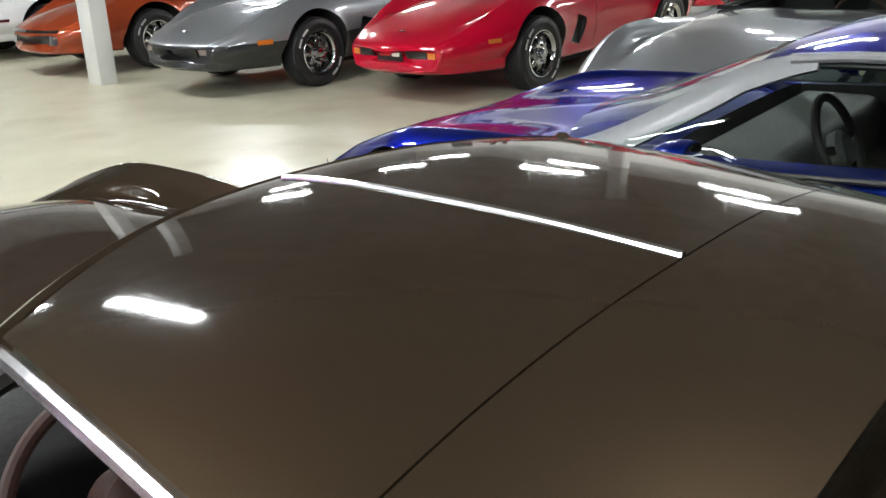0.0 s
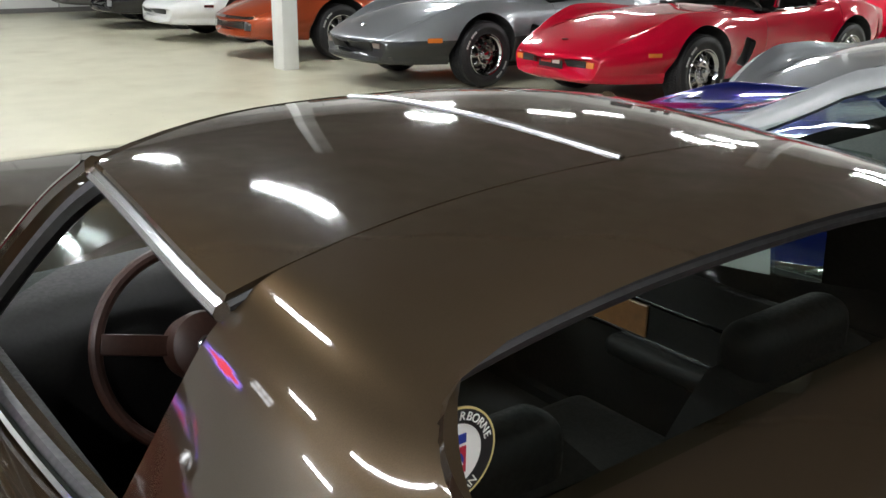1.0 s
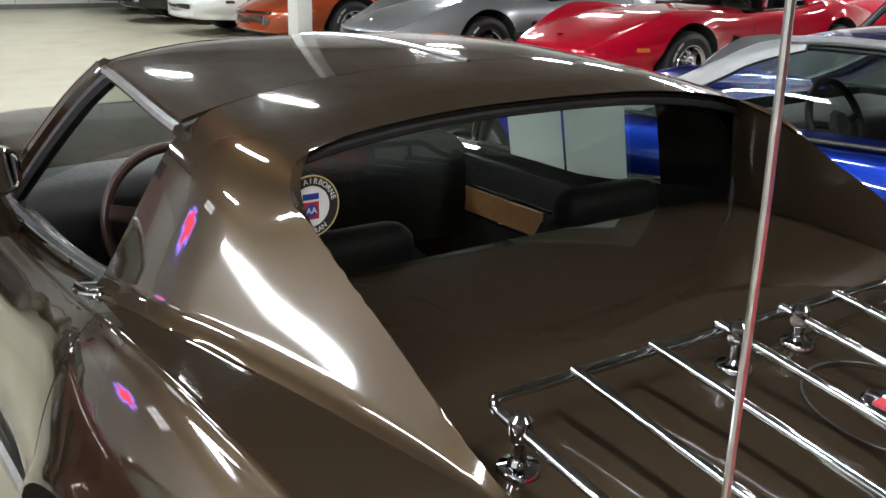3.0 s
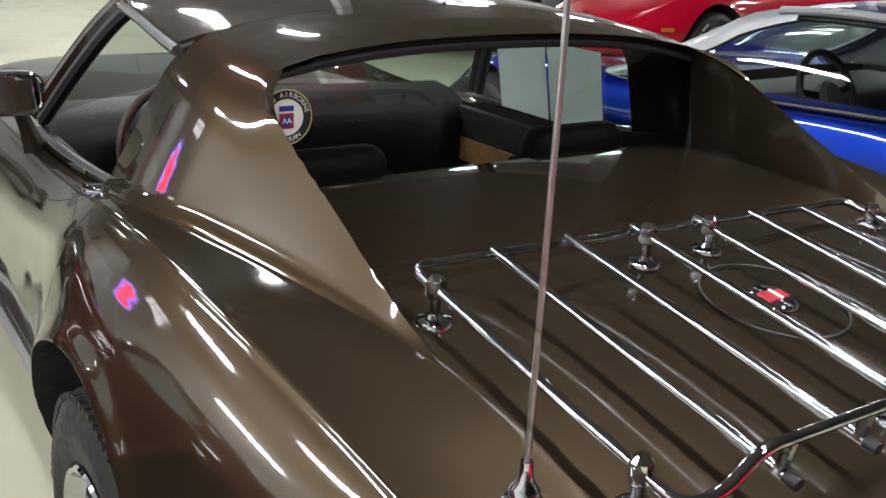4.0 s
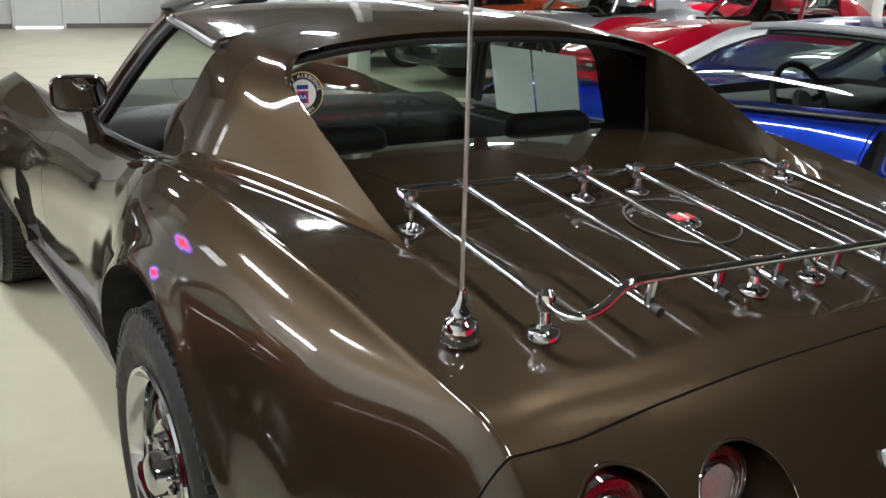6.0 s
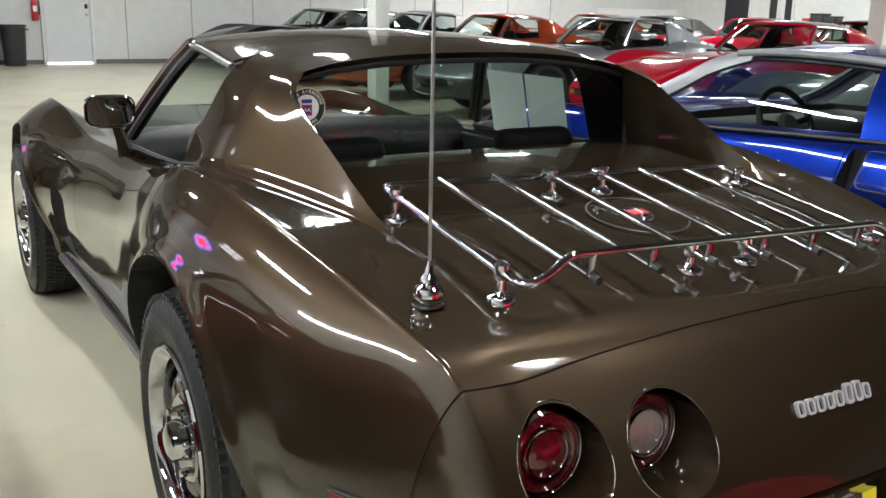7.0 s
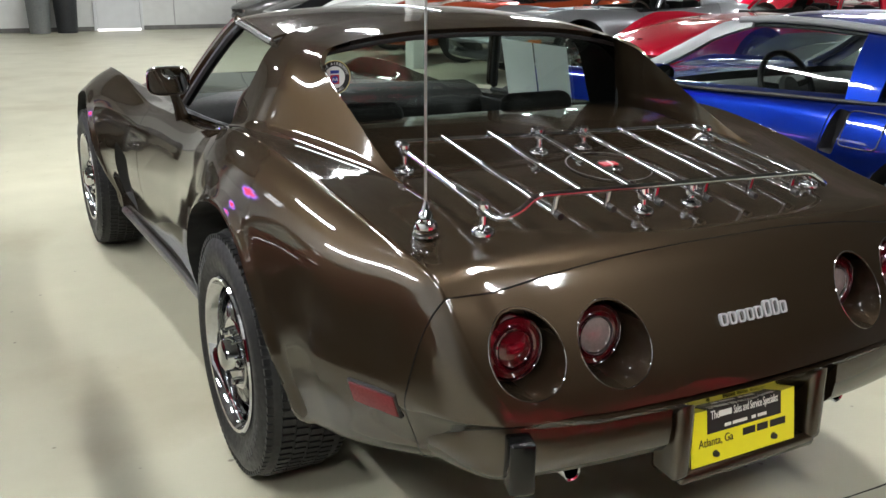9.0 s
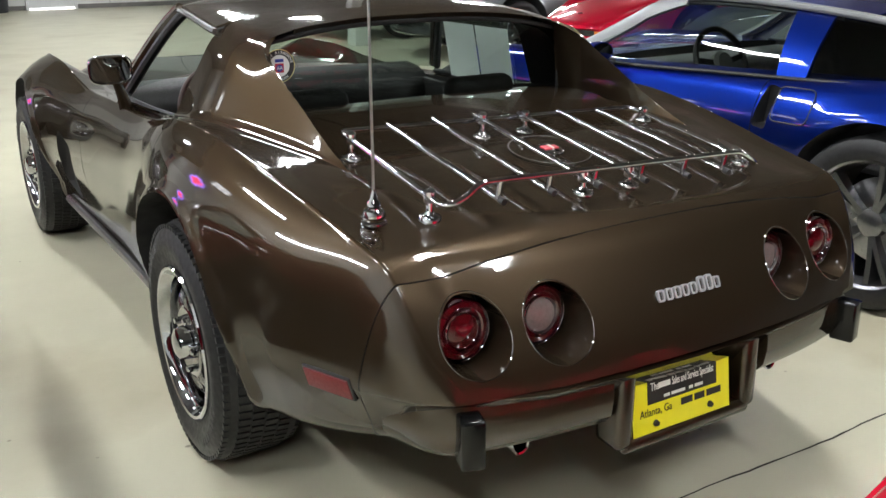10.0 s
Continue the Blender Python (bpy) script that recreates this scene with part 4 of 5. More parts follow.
# price sheets in the far side window
SHEET = material("thin_white_paper", (0.78, 0.80, 0.78), 0.7, grain=0.06, scale=25)
nt = SHEET.node_tree
soak = nt.nodes.new("ShaderNodeBsdfTranslucent")
soak.inputs[0].default_value = (0.85, 0.9, 0.86, 1)
blend = nt.nodes.new("ShaderNodeMixShader")
blend.inputs[0].default_value = 0.6
nt.links.new(nt.nodes["Principled BSDF"].outputs[0], blend.inputs[1])
nt.links.new(soak.outputs[0], blend.inputs[2])
nt.links.new(blend.outputs[0], nt.nodes["Material Output"].inputs[0])
g = bmesh.new()
grid(g, [[Vector((0.652 - 0.055 * t, y, 0.84 + 0.30 * t)) for t in [i / 6 for i in range(7)]] for y in [0.36 + 0.62 * k / 8 for k in range(9)]])
sg = part("side_window", g, GLASS, brown, "raised clear side window")
sg.visible_shadow = False
for y0, y1 in ((0.545, 0.765), (0.775, 1.0)):
    b = bmesh.new()
    grid(b, [[Vector((0.648 - 0.055 * t - 0.004, y, 0.84 + 0.30 * t)) for t in (0.0, 0.25, 0.5, 0.75)] for y in (y0, 0.5 * (y0 + y1), y1)])
    bmesh.ops.solidify(b, geom=b.faces[:], thickness=0.0008)
    part("price_sheet", b, SHEET, brown, "white price sheet taped to the glass")

# ---- hall ----
CONCRETE = material("sealed_concrete", (0.545, 0.52, 0.39), 0.30, grain=0.16, scale=2.2, big=0.25)
nt = CONCRETE.node_tree
vor = nt.nodes.new("ShaderNodeTexVoronoi")  # scattered dark specks
vor.inputs["Scale"].default_value = 7
tc = nt.nodes.new("ShaderNodeTexCoord")
nt.links.new(tc.outputs["Object"], vor.inputs["Vector"])
mask = nt.nodes.new("ShaderNodeTexNoise")
mask.inputs["Scale"].default_value = 40
nt.links.new(tc.outputs["Object"], mask.inputs["Vector"])
mul = nt.nodes.new("ShaderNodeMath")
mul.operation = "MULTIPLY"
nt.links.new(vor.outputs["Distance"], mul.inputs[0])
nt.links.new(mask.outputs["Fac"], mul.inputs[1])
near = nt.nodes.new("ShaderNodeMapRange")
near.inputs["From Min"].default_value, near.inputs["From Max"].default_value = 0.012, 0.03
near.inputs["To Min"].default_value, near.inputs["To Max"].default_value = 0.8, 0.0
nt.links.new(mul.outputs[0], near.inputs["Value"])
sp = nt.nodes.new("ShaderNodeMix")
sp.data_type = "RGBA"
sp.inputs["B"].default_value = (0.12, 0.10, 0.07, 1)
bs = nt.nodes["Principled BSDF"]
nt.links.new(near.outputs[0], sp.inputs["Factor"])
blot = nt.nodes.new("ShaderNodeTexNoise")  # old brownish stains
blot.inputs["Scale"].default_value, blot.inputs["Detail"].default_value = 0.9, 7
nt.links.new(tc.outputs["Object"], blot.inputs["Vector"])
lim = nt.nodes.new("ShaderNodeMapRange")
lim.inputs["From Min"].default_value, lim.inputs["From Max"].default_value = 0.56, 0.72
lim.inputs["To Max"].default_value = 0.7
nt.links.new(blot.outputs["Fac"], lim.inputs["Value"])
st = nt.nodes.new("ShaderNodeMix")
st.data_type = "RGBA"
st.inputs["B"].default_value = (0.33, 0.28, 0.18, 1)
nt.links.new(bs.inputs["Base Color"].links[0].from_socket, st.inputs["A"])
nt.links.new(lim.outputs[0], st.inputs["Factor"])
nt.links.new(st.outputs["Result"], sp.inputs["A"])
nt.links.new(sp.outputs["Result"], bs.inputs["Base Color"])
bm = bmesh.new()
bmesh.ops.create_grid(bm, x_segments=1, y_segments=1, size=1, matrix=pose(6.6, -2.6, 0) @ Matrix.Diagonal((12.8, 21.6, 1, 1)))
tagged(part("floor", bm, CONCRETE, smooth=False), "beige sealed concrete hall floor", "floor", kind="structure")
for nm, sz, at in (("wall_north", (25.6, 0.2, 2.6), (6.6, 18.9, 1.3)), ("wall_south", (25.6, 0.2, 2.6), (6.6, -24.1, 1.3)), ("wall_west", (0.2, 42.8, 2.6), (-6.1, -2.6, 1.3)), ("wall_east", (0.2, 42.8, 2.6), (19.3, -2.6, 1.3))):
    tagged(part(nm, box(sz, at), WHITEPAINT, smooth=False), "white painted hall wall", "wall", kind="structure")
CEIL = material("grey_ceiling_deck", (0.11, 0.108, 0.10), 0.85, grain=0.3, scale=4)
UPPER = material("grey_upper_cladding", (0.48, 0.48, 0.46), 0.7, grain=0.3, scale=4)
for nm, sz, at in (("wall_north_upper", (25.6, 0.2, 2.0), (6.6, 18.9, 3.6)), ("wall_south_upper", (25.6, 0.2, 2.0), (6.6, -24.1, 3.6)), ("wall_west_upper", (0.2, 42.8, 2.0), (-6.1, -2.6, 3.6)), ("wall_east_upper", (0.2, 42.8, 2.0), (19.3, -2.6, 3.6))):
    tagged(part(nm, box(sz, at), UPPER, smooth=False), "grey cladding above the painted wall", "wall", kind="structure")
tagged(part("ceiling", box((25.6, 43.2, 0.1), (6.6, -2.6, 4.65)), CEIL, smooth=False), "grey painted ceiling deck", "ceiling", kind="structure")
TUBE = glow("fluorescent_tube", (0.95, 0.98, 1.0), 215)
# (0.9, -0.3) is an added lamp, there to brighten the rear deck
LAMPS = [(1.25, -3.6), (-4.4, -1.4), (-4.4, 1.4), (-4.4, 4.2), (-4.4, 12.4), (-1.0, 3.7), (2.0, 6.3), (2.2, 10.3), (2.4, 14.3), (0.9, -0.3), (-3.4, -4.9), (8.8, 12.5), (12.0, 1.5), (12.0, 4.5), (12.0, 8.5), (12.0, 12.5), (12.0, 16.5), (16.0, 2.5), (16.0, 6.5), (16.0, 10.5), (16.0, 14.5)]
for x, y in LAMPS:
    f = empty("ceiling_light", pose(x, y, 4.5 if x < 8 else 3.75), "white fluorescent strip light under the ceiling", "light", "ceiling lights")
    part("housing", box((0.24, 1.4, 0.10), (0, 0, 0.05), 0.01), WHITEPAINT, f)
    part("tube", box((0.16, 1.3, 0.02), (0, 0, -0.012)), TUBE, f)
    for k in (-1, 1):
        part("hanger", tube([(0, 0.55 * k, 0.09), (0, 0.55 * k, 0.10 if x < 8 else 0.85)], 0.006, 6), STEEL, f)
tagged(part("pillar", box((0.2, 0.25, 2.6), (4.36, 9.3, 1.3), 0.01), WHITEPAINT), "white painted square steel pillar", "pillar", kind="structure")
tagged(part("pillar_upper", box((0.196, 0.246, 2.0), (4.36, 9.3, 3.6), 0.01), UPPER), "grey upper part of the pillar", "pillar", kind="structure")

# strip light on the west wall
wl = empty("wall_light", pose(-5.93, 3.2, 3.45), "white fluorescent strip light on the wall", "light")
part("housing", box((0.10, 1.5, 0.16), (-0.02, 0, 0), 0.01), WHITEPAINT, wl)
part("tube", box((0.02, 1.4, 0.12), (0.042, 0, 0)), TUBE, wl)

# high window in the west wall
PANE = glow("daylit_pane", (0.95, 0.97, 1.0), 7.0)
hw = empty("high_window", pose(-5.985, 7.2, 3.95), "small daylit window with white bars high in the wall", "window")
for a in range(3):
    for b in range(2):
        part("pane", box((0.02, 0.40, 0.26), (0, -0.44 + 0.44 * a, -0.15 + 0.30 * b)), PANE, hw)
for a in range(4):
    part("bar", box((0.05, 0.04, 0.64), (0.008, -0.66 + 0.44 * a, 0), 0.004, 1), WHITEPAINT, hw)
for b in range(3):
    part("bar", box((0.044, 1.36, 0.04), (0.006, 0, -0.30 + 0.30 * b), 0.004, 1), WHITEPAINT, hw)

# neon sign on the west wall
NEONRED = glow("red_neon", (1.0, 0.06, 0.12), 9)
NEONBLUE = glow("blue_neon", (0.25, 0.2, 1.0), 14)
ns = empty("neon_sign", pose(-5.98, 8.8, 2.95), "red and blue neon cross-shaped wall sign", "sign")
def cross(k):
    w, h, a, b = 0.5 * k, 0.10 * k, 0.21 * k, 0.21 * k
    return [(-w, -h), (-a - 0.04, -h), (-a - 0.02, -b), (a - 0.02, -b), (a, -h), (w - 0.04, -h), (w, h), (a + 0.04, h), (a + 0.02, b), (-a + 0.02, b), (-a, h), (-w + 0.04, h)]
bm = bmesh.new()
f = bm.faces.new([bm.verts.new((0, y, z)) for y, z in cross(1.5)])
bmesh.ops.solidify(bm, geom=[f], thickness=0.04)
part("panel", bm, NEONRED, ns, smooth=False)
pts = [(0.03, y, z) for y, z in cross(1.65)]
part("outline", tube(pts + [pts[0], pts[1]], 0.035, 8), NEONBLUE, ns)
part("mount", box((0.04, 0.7, 0.15), (-0.04, 0, 0)), TRIM, ns)


# ---- the blue coupe ----
# its own keys along the car, 0 = rear axle, nose to +y
BZC = [(-0.88, 0.68), (-0.86, 0.80), (-0.80, 0.87), (-0.4, 0.89), (0.5, 0.87), (1.7, 0.82), (2.2, 0.785), (2.8, 0.715), (3.2, 0.63), (3.45, 0.54), (3.56, 0.46)]
BCX = [(-0.88, 0.62), (-0.80, 0.72), (-0.4, 0.80), (0, 0.80), (0.6, 0.80), (1.4, 0.79), (2.2, 0.76), (2.8, 0.72), (3.2, 0.66), (3.45, 0.56), (3.56, 0.44)]
BCZ = [(-0.88, 0.68), (-0.86, 0.80), (-0.80, 0.85), (-0.4, 0.87), (0, 0.865), (0.6, 0.825), (1.2, 0.80), (1.7, 0.79), (2.2, 0.81), (2.7, 0.795), (3.1, 0.705), (3.4, 0.58), (3.56, 0.46)]
BMX = [(-0.88, 0.66), (-0.80, 0.80), (-0.5, 0.90), (-0.1, 0.945), (0.4, 0.925), (1.0, 0.89), (1.6, 0.89), (2.2, 0.92), (2.7, 0.93), (3.1, 0.85), (3.4, 0.68), (3.56, 0.48)]
BMZ = [(-0.88, 0.65), (-0.6, 0.66), (0, 0.66), (1.0, 0.60), (2.6, 0.62), (3.3, 0.52), (3.56, 0.49)]
BRZ = [(-0.88, 0.62), (-0.8, 0.40), (-0.5, 0.26), (0.4, 0.17), (2.4, 0.17), (3.2, 0.20), (3.5, 0.30), (3.56, 0.46)]
BAX = (0.0, 2.685)


def blue_section(y):
    zc, cx, cz, mx, mz, rz0 = (keyed(t, y) for t in (BZC, BCX, BCZ, BMX, BMZ, BRZ))
    lx = mx - 0.05
    pts = [(0, zc), (cx * 0.5, zc - 0.004), (cx - 0.10, 0.5 * (zc + cz)), (cx, cz), (cx + 0.6 * (mx - cx), cz - 0.3 * (cz - mz)), (mx, mz), (lx, 0.5 * (mz + rz0) - 0.02), (lx + 0.015, rz0 + 0.05), (lx - 0.03, rz0), (0, rz0)]
    out = []
    for p in spline([(x, 0, z) for x, z in pts], 5):
        x, z = max(0.0, p.x), p.z
        for a in BAX:
            r = math.hypot(y - a, z - 0.34)
            if x > 0.6 and z < 0.8:
                x += 0.014 * math.exp(-(((r - 0.41) / 0.05) ** 2))
        bow = 0.10 * (x / 0.8) ** 2 * max(0, min(1, (-0.4 - y) / 0.4)) - 0.30 * (x / 0.8) ** 2 * max(0, min(1, (y - 2.6) / 0.8))
        out.append(Vector((x, y + bow, z)))
    return out


bc = empty("sports_coupe", pose(0, 0, 0), "metallic blue modern sports coupe with dark glass", "car")
rows = []
for y in [-0.88 + 0.1 * (k / 8) ** 1.5 for k in range(8)] + [-0.78 + 0.05 * k for k in range(82)] + [3.32 + 0.24 * (1 - (1 - k / 10) ** 1.6) for k in range(11)]:
    h = blue_section(y)
    rows.append(h + mirrored(h[1:-1])[::-1])
bbody = part("body", solid(rows), BLUE, bc)
cuts = []
for a in BAX:
    for s in (-1, 1):
        bm = lathe([(0.0, 0.45), (0.385, 0.45), (0.385, 1.2), (0.0, 1.2)], 56, "x", (0, a, 0.35))
        bmesh.ops.scale(bm, vec=(s, 1, 1), verts=bm.verts[:])
        cuts.append(cutter(bm, DARKMETAL))
cuts.append(cutter(box((1.40, 1.85, 0.9), (0, 0.75, 0.90), 0.08), VINYL))
for s in (-1, 1):
    cuts.append(cutter(box((0.16, 0.075, 0.17), (0, 0, 0), 0.015, 2, pose(s * 0.905, 0.53, 0.72, 8)), TRIM))
    cuts.append(cutter(box((0.20, 0.005, 0.7), (s * 0.88, 0.58, 0.50), 0, 1), TRIM))
cut(bbody, cuts)
# fuel flap outline and flap on the flank
for s in (-1,):
    ring = arc_path([(0, -0.085, 0), (0, -0.085, 0.075), (0, 0.085, 0.075), (0, 0.085, -0.075), (0, -0.085, -0.075), (0, -0.085, 0)], 0.03, 4)
    f = part("fuel_flap_gap", tube(ring, 0.003, 6), TRIM, bc)
    f.matrix_basis = pose(s * 0.905, 0.39, 0.745, 0, 26, 0)
# greenhouse
EDGE = [(-0.75, 0.60), (-0.3, 0.60), (0.3, 0.60), (0.9, 0.595), (1.25, 0.60), (1.75, 0.72), (2.0, 0.78)]
EDGEZ = [(-0.75, 0.90), (-0.35, 0.99), (0.1, 1.06), (0.55, 1.105), (1.0, 1.125), (1.2, 1.122), (1.40, 1.085), (1.57, 0.995), (1.80, 0.87), (2.0, 0.785)]
BELT = [(-0.75, 0.74), (0.0, 0.785), (0.6, 0.80), (1.4, 0.795), (2.0, 0.78)]
BELTZ = [(-0.75, 0.875), (0.0, 0.855), (0.6, 0.828), (1.1, 0.815), (1.5, 0.795), (2.0, 0.79)]


def side_pane(y0a, y1a, y0b, y1b, s, t0=0.0, t1=1.0, n=10):
    """Part of the cabin's flank; its ends may lean: y at the belt and y at the roof edge."""
    rows = []
    for k in range(n + 1):
        u = k / n
        row = []
        for j in range(6):
            t = t0 + (t1 - t0) * j / 5
            y = (y0a + (y1a - y0a) * u) * (1 - t) + (y0b + (y1b - y0b) * u) * t
            p = Vector((keyed(BELT, y), y, keyed(BELTZ, y))).lerp(Vector((keyed(EDGE, y), y, keyed(EDGEZ, y))), t)
            row.append(Vector((s * (p.x + 0.02 * math.sin(math.pi * t)), p.y, p.z)))
        rows.append(row)
    return rows


PILLARGREY = material("grey_satin_trim", (0.17, 0.175, 0.18), 0.32, grain=0.12, scale=40)
DARKGLASS = glass_mat("dark_glass", (0.16, 0.19, 0.18), 0.04)
for s in (-1, 1):
    for nm, a, mt in (("door_glass", (0.565, 1.80, 0.63, 1.74), GLASS), ("quarter_glass", (-0.70, 0.415, -0.62, 0.43), DARKGLASS)):
        bm = bmesh.new()
        grid(bm, side_pane(*a, s))
        o = part(nm, bm, mt, bc, "clear door glass" if mt is GLASS else "dark tinted quarter glass")
        o.visible_shadow = False
    part("door_pillar", shell(side_pane(0.42, 0.56, 0.435, 0.625, s, n=4), 0.02), BLUE, bc)
    pil = [(s * (keyed(EDGE, y) + 0.012), y, keyed(EDGEZ, y) + 0.004) for y in (2.02, 1.75, 1.5, 1.3, 1.1, 0.8, 0.4, 0.0, -0.35, -0.72)]
    part("roof_rail", tube(spline(pil[3:], 4), 0.017, 10), PILLARGREY, bc, "grey satin drip rail")
    band = []
    for k in range(13):  # broad flat windscreen pillar
        y = 1.22 + 0.80 * k / 12
        a = Vector((s * (keyed(EDGE, y) + 0.012), y, keyed(EDGEZ, y) + 0.004))
        w = 0.030 + 0.034 * min(1.0, k / 4)
        band.append([a + Vector((s * w * c, 0, -w * d)) for c, d in ((-0.55, -0.25), (0.0, 0.0), (0.45, 0.55), (0.75, 1.2))])
    part("screen_pillar", shell(band, 0.02), PILLARGREY, bc, "grey satin windscreen pillar", angle=60)
    part("window_seal", tube(spline([(s * (x - s * 0 - 0.012), y, z - 0.03) for x, y, z in [(abs(p[0]), p[1], p[2]) for p in pil[:7]]], 4), 0.010, 8), TRIM, bc)
    part("belt_seal", tube(spline([(s * (keyed(BELT, y) + 0.008), y, keyed(BELTZ, y)) for y in (1.9, 1.4, 0.9, 0.3, -0.3, -0.7)], 4), 0.009, 8), TRIM, bc)
    mr = new("door_mirror")
    mr.parent, mr.matrix_basis = bc, pose(s * 0.93, 1.50, 0.86)
    rows = [[Vector((k * 0.08 * math.cos(a), y, k * 0.05 * math.sin(a))) for a in [2 * math.pi * i / 24 for i in range(24)]] for y, k in ((-0.03, 0.96), (0.0, 1.0), (0.05, 0.8), (0.09, 0.3))]
    part("shell", solid(rows), BLUE, mr)
    g = bmesh.new()
    g.faces.new([g.verts.new(Vector((q.x * 0.92, -0.034, q.z * 0.92))) for q in rows[0]])
    part("mirror_glass", g, MIRRORGLASS, mr, smooth=False)
    part("stalk", tube([(-s * 0.04, 0.02, -0.04), (-s * 0.13, 0.02, -0.06)], 0.02, 8), TRIM, mr)
rows = [[Vector((keyed(EDGE, y) * u, y, keyed(EDGEZ, y) + 0.035 * (1 - abs(u) ** 2.5))) for u in [-1 + i / 8 for i in range(17)]] for y in [0.30 + 1.11 * k / 10 for k in range(11)]]
part("roof_panel", shell(rows, -0.02), BLUE, bc)
rows = [[Vector((keyed(EDGE, y) * u, y + 0.20 * (1 - u * u) * (y - 1.42) / 0.58, keyed(EDGEZ, y) + 0.035 * (1 - abs(u) ** 2.5))) for u in [-1 + i / 8 for i in range(17)]] for y in [1.42 + 0.57 * k / 10 for k in range(11)]]
g = bmesh.new()
grid(g, rows)
o = part("windscreen", g, GLASS, bc, "raked clear windscreen")
o.visible_shadow = False
rows = [[Vector((keyed(EDGE, y) * u, y, keyed(EDGEZ, y) + 0.035 * (1 - abs(u) ** 2.5))) for u in [-1 + i / 8 for i in range(17)]] for y in [-0.74 + 1.03 * k / 10 for k in range(11)]]
g = bmesh.new()
grid(g, rows)
o = part("hatch_glass", g, DARKGLASS, bc, "dark tinted hatch glass")
o.visible_shadow = False
# cabin
GREYVINYL = material("grey_vinyl", (0.05, 0.055, 0.052), 0.6, grain=0.2, scale=90)
part("cabin_floor", box((1.35, 1.80, 0.03), (0, 0.75, 0.46)), CARPET, bc)
part("dashboard", box((1.36, 0.35, 0.24), (0, 1.48, 0.67), 0.06, 4), GREYVINYL, bc)
for s in (-1, 1):
    st = new("seat")
    st.parent, st.matrix_basis = bc, pose(s * 0.36, 0.75, 0.46)
    part("cushion", box((0.48, 0.5, 0.16), (0, 0.05, 0.06), 0.06, 3), VINYL, st)
    part("backrest", box((0.46, 0.14, 0.56), (0, 0, 0), 0.06, 3, pose(0, -0.26, 0.36, -14)), VINYL, st)
sw = new("steering_wheel")
sw.parent, sw.matrix_basis = bc, pose(-0.36, 1.20, 0.79, 66, 0, 0)
part("wheel_rim", lathe([(0.18 + 0.015 * math.cos(a), 0.015 * math.sin(a)) for a in [2 * math.pi * k / 10 for k in range(10)]], 48, "z", close=True), VINYL, sw)
part("horn_pad", lathe([(0.0, 0.03), (0.05, 0.028), (0.065, 0.01), (0.06, -0.02)], 32, "z"), GREYVINYL, sw)
for a in (10, 170, 270):
    part("spoke", box((0.12, 0.03, 0.012), (0.11, 0, 0), 0.004, 1, Matrix.Rotation(radians(a), 4, "Z")), VINYL, sw)
# five double-spoke wheels
ALLOY = material("grey_alloy", (0.28, 0.28, 0.29), 0.3, 1.0, grain=0.2, scale=60)
proto = None
for a in BAX:
    for s in (-1, 1):
        m = pose(s * 0.80, a, 0.342, 0, 0, 0 if s > 0 else 180)
        if proto is None:
            w = new("wheel")
            R = 0.342
            sd = [(0.245, 0.12), (0.255, 0.138), (0.28, 0.144), (0.31, 0.142), (0.33, 0.13), (R, 0.10)]
            part("tyre", lathe([(r, -h) for r, h in sd] + [(R, 0)] + sd[::-1], 72), RUBBER, w)
            part("rim", lathe([(0.235, -0.12), (0.235, 0.08), (0.242, 0.125), (0.252, 0.134), (0.250, 0.126), (0.240, 0.11), (0.228, 0.07)], 64), ALLOY, w)
            for k in range(5):
                for da in (-0.17, 0.17):
                    ang = 2 * math.pi * k / 5
                    bm = bmesh.new()
                    rows = []
                    for i in range(6):
                        t = i / 5
                        r = 0.05 + (0.238 - 0.05) * t
                        th = ang + da * (0.5 + 0.55 * t)
                        c2, s2 = math.cos(th), math.sin(th)
                        wd = 0.014 + 0.003 * t
                        x0b, x1b = 0.065, 0.092 + 0.025 * t
                        rows.append([Vector((xx, r * c2 - q * s2, r * s2 + q * c2)) for xx, q in ((x0b, -wd), (x1b, -wd * 0.7), (x1b, wd * 0.7), (x0b, wd))])
                    part("spoke", solid(rows), ALLOY, w)
            part("hub_cap", lathe([(0.0, 0.10), (0.03, 0.099), (0.055, 0.09), (0.06, 0.06)], 32), ALLOY, w)
            part("brake_disc", lathe([(0.0, 0.03), (0.17, 0.03), (0.17, 0.01), (0.0, 0.01)], 40), STEEL, w)
            w.parent, w.matrix_basis = bc, m
            proto = w
        else:
            copy_thing(proto, m)
for s in (-1, 1):
    for x in (0.44, 0.64):
        part("tail_lamp", lathe([(0.0, -0.01), (0.06, -0.008), (0.07, 0.0), (0.07, 0.04)], 28, "y", (s * x, -0.885 + 0.11 * (x / 0.8) ** 2, 0.74)), REDLENS, bc)
    part("sill_trim", tube([(s * 0.86, 2.2, 0.19), (s * 0.855, 0.5, 0.19)], 0.02, 8), TRIM, bc)
bc.matrix_basis = pose(2.62, -0.262, 0, 0, 0, 3)


# ---- what sets the parked cars apart ----
from mathutils.bvhtree import BVHTree

shape = bmesh.new()
shape.from_mesh(next(o for o in brown.children if o.name == "body").data)
skin = BVHTree.FromBMesh(shape)


def nose_y(x, z):
    """How far the nose reaches at a place across the car."""
    at = skin.ray_cast(Vector((x, 5, z)), Vector((0, -1, 0)))[0]
    return at.y if at else 3.5


def flank_x(y, z):
    at = skin.ray_cast(Vector((-3, y, z)), Vector((1, 0, 0)))[0]
    return at.x if at else -0.8


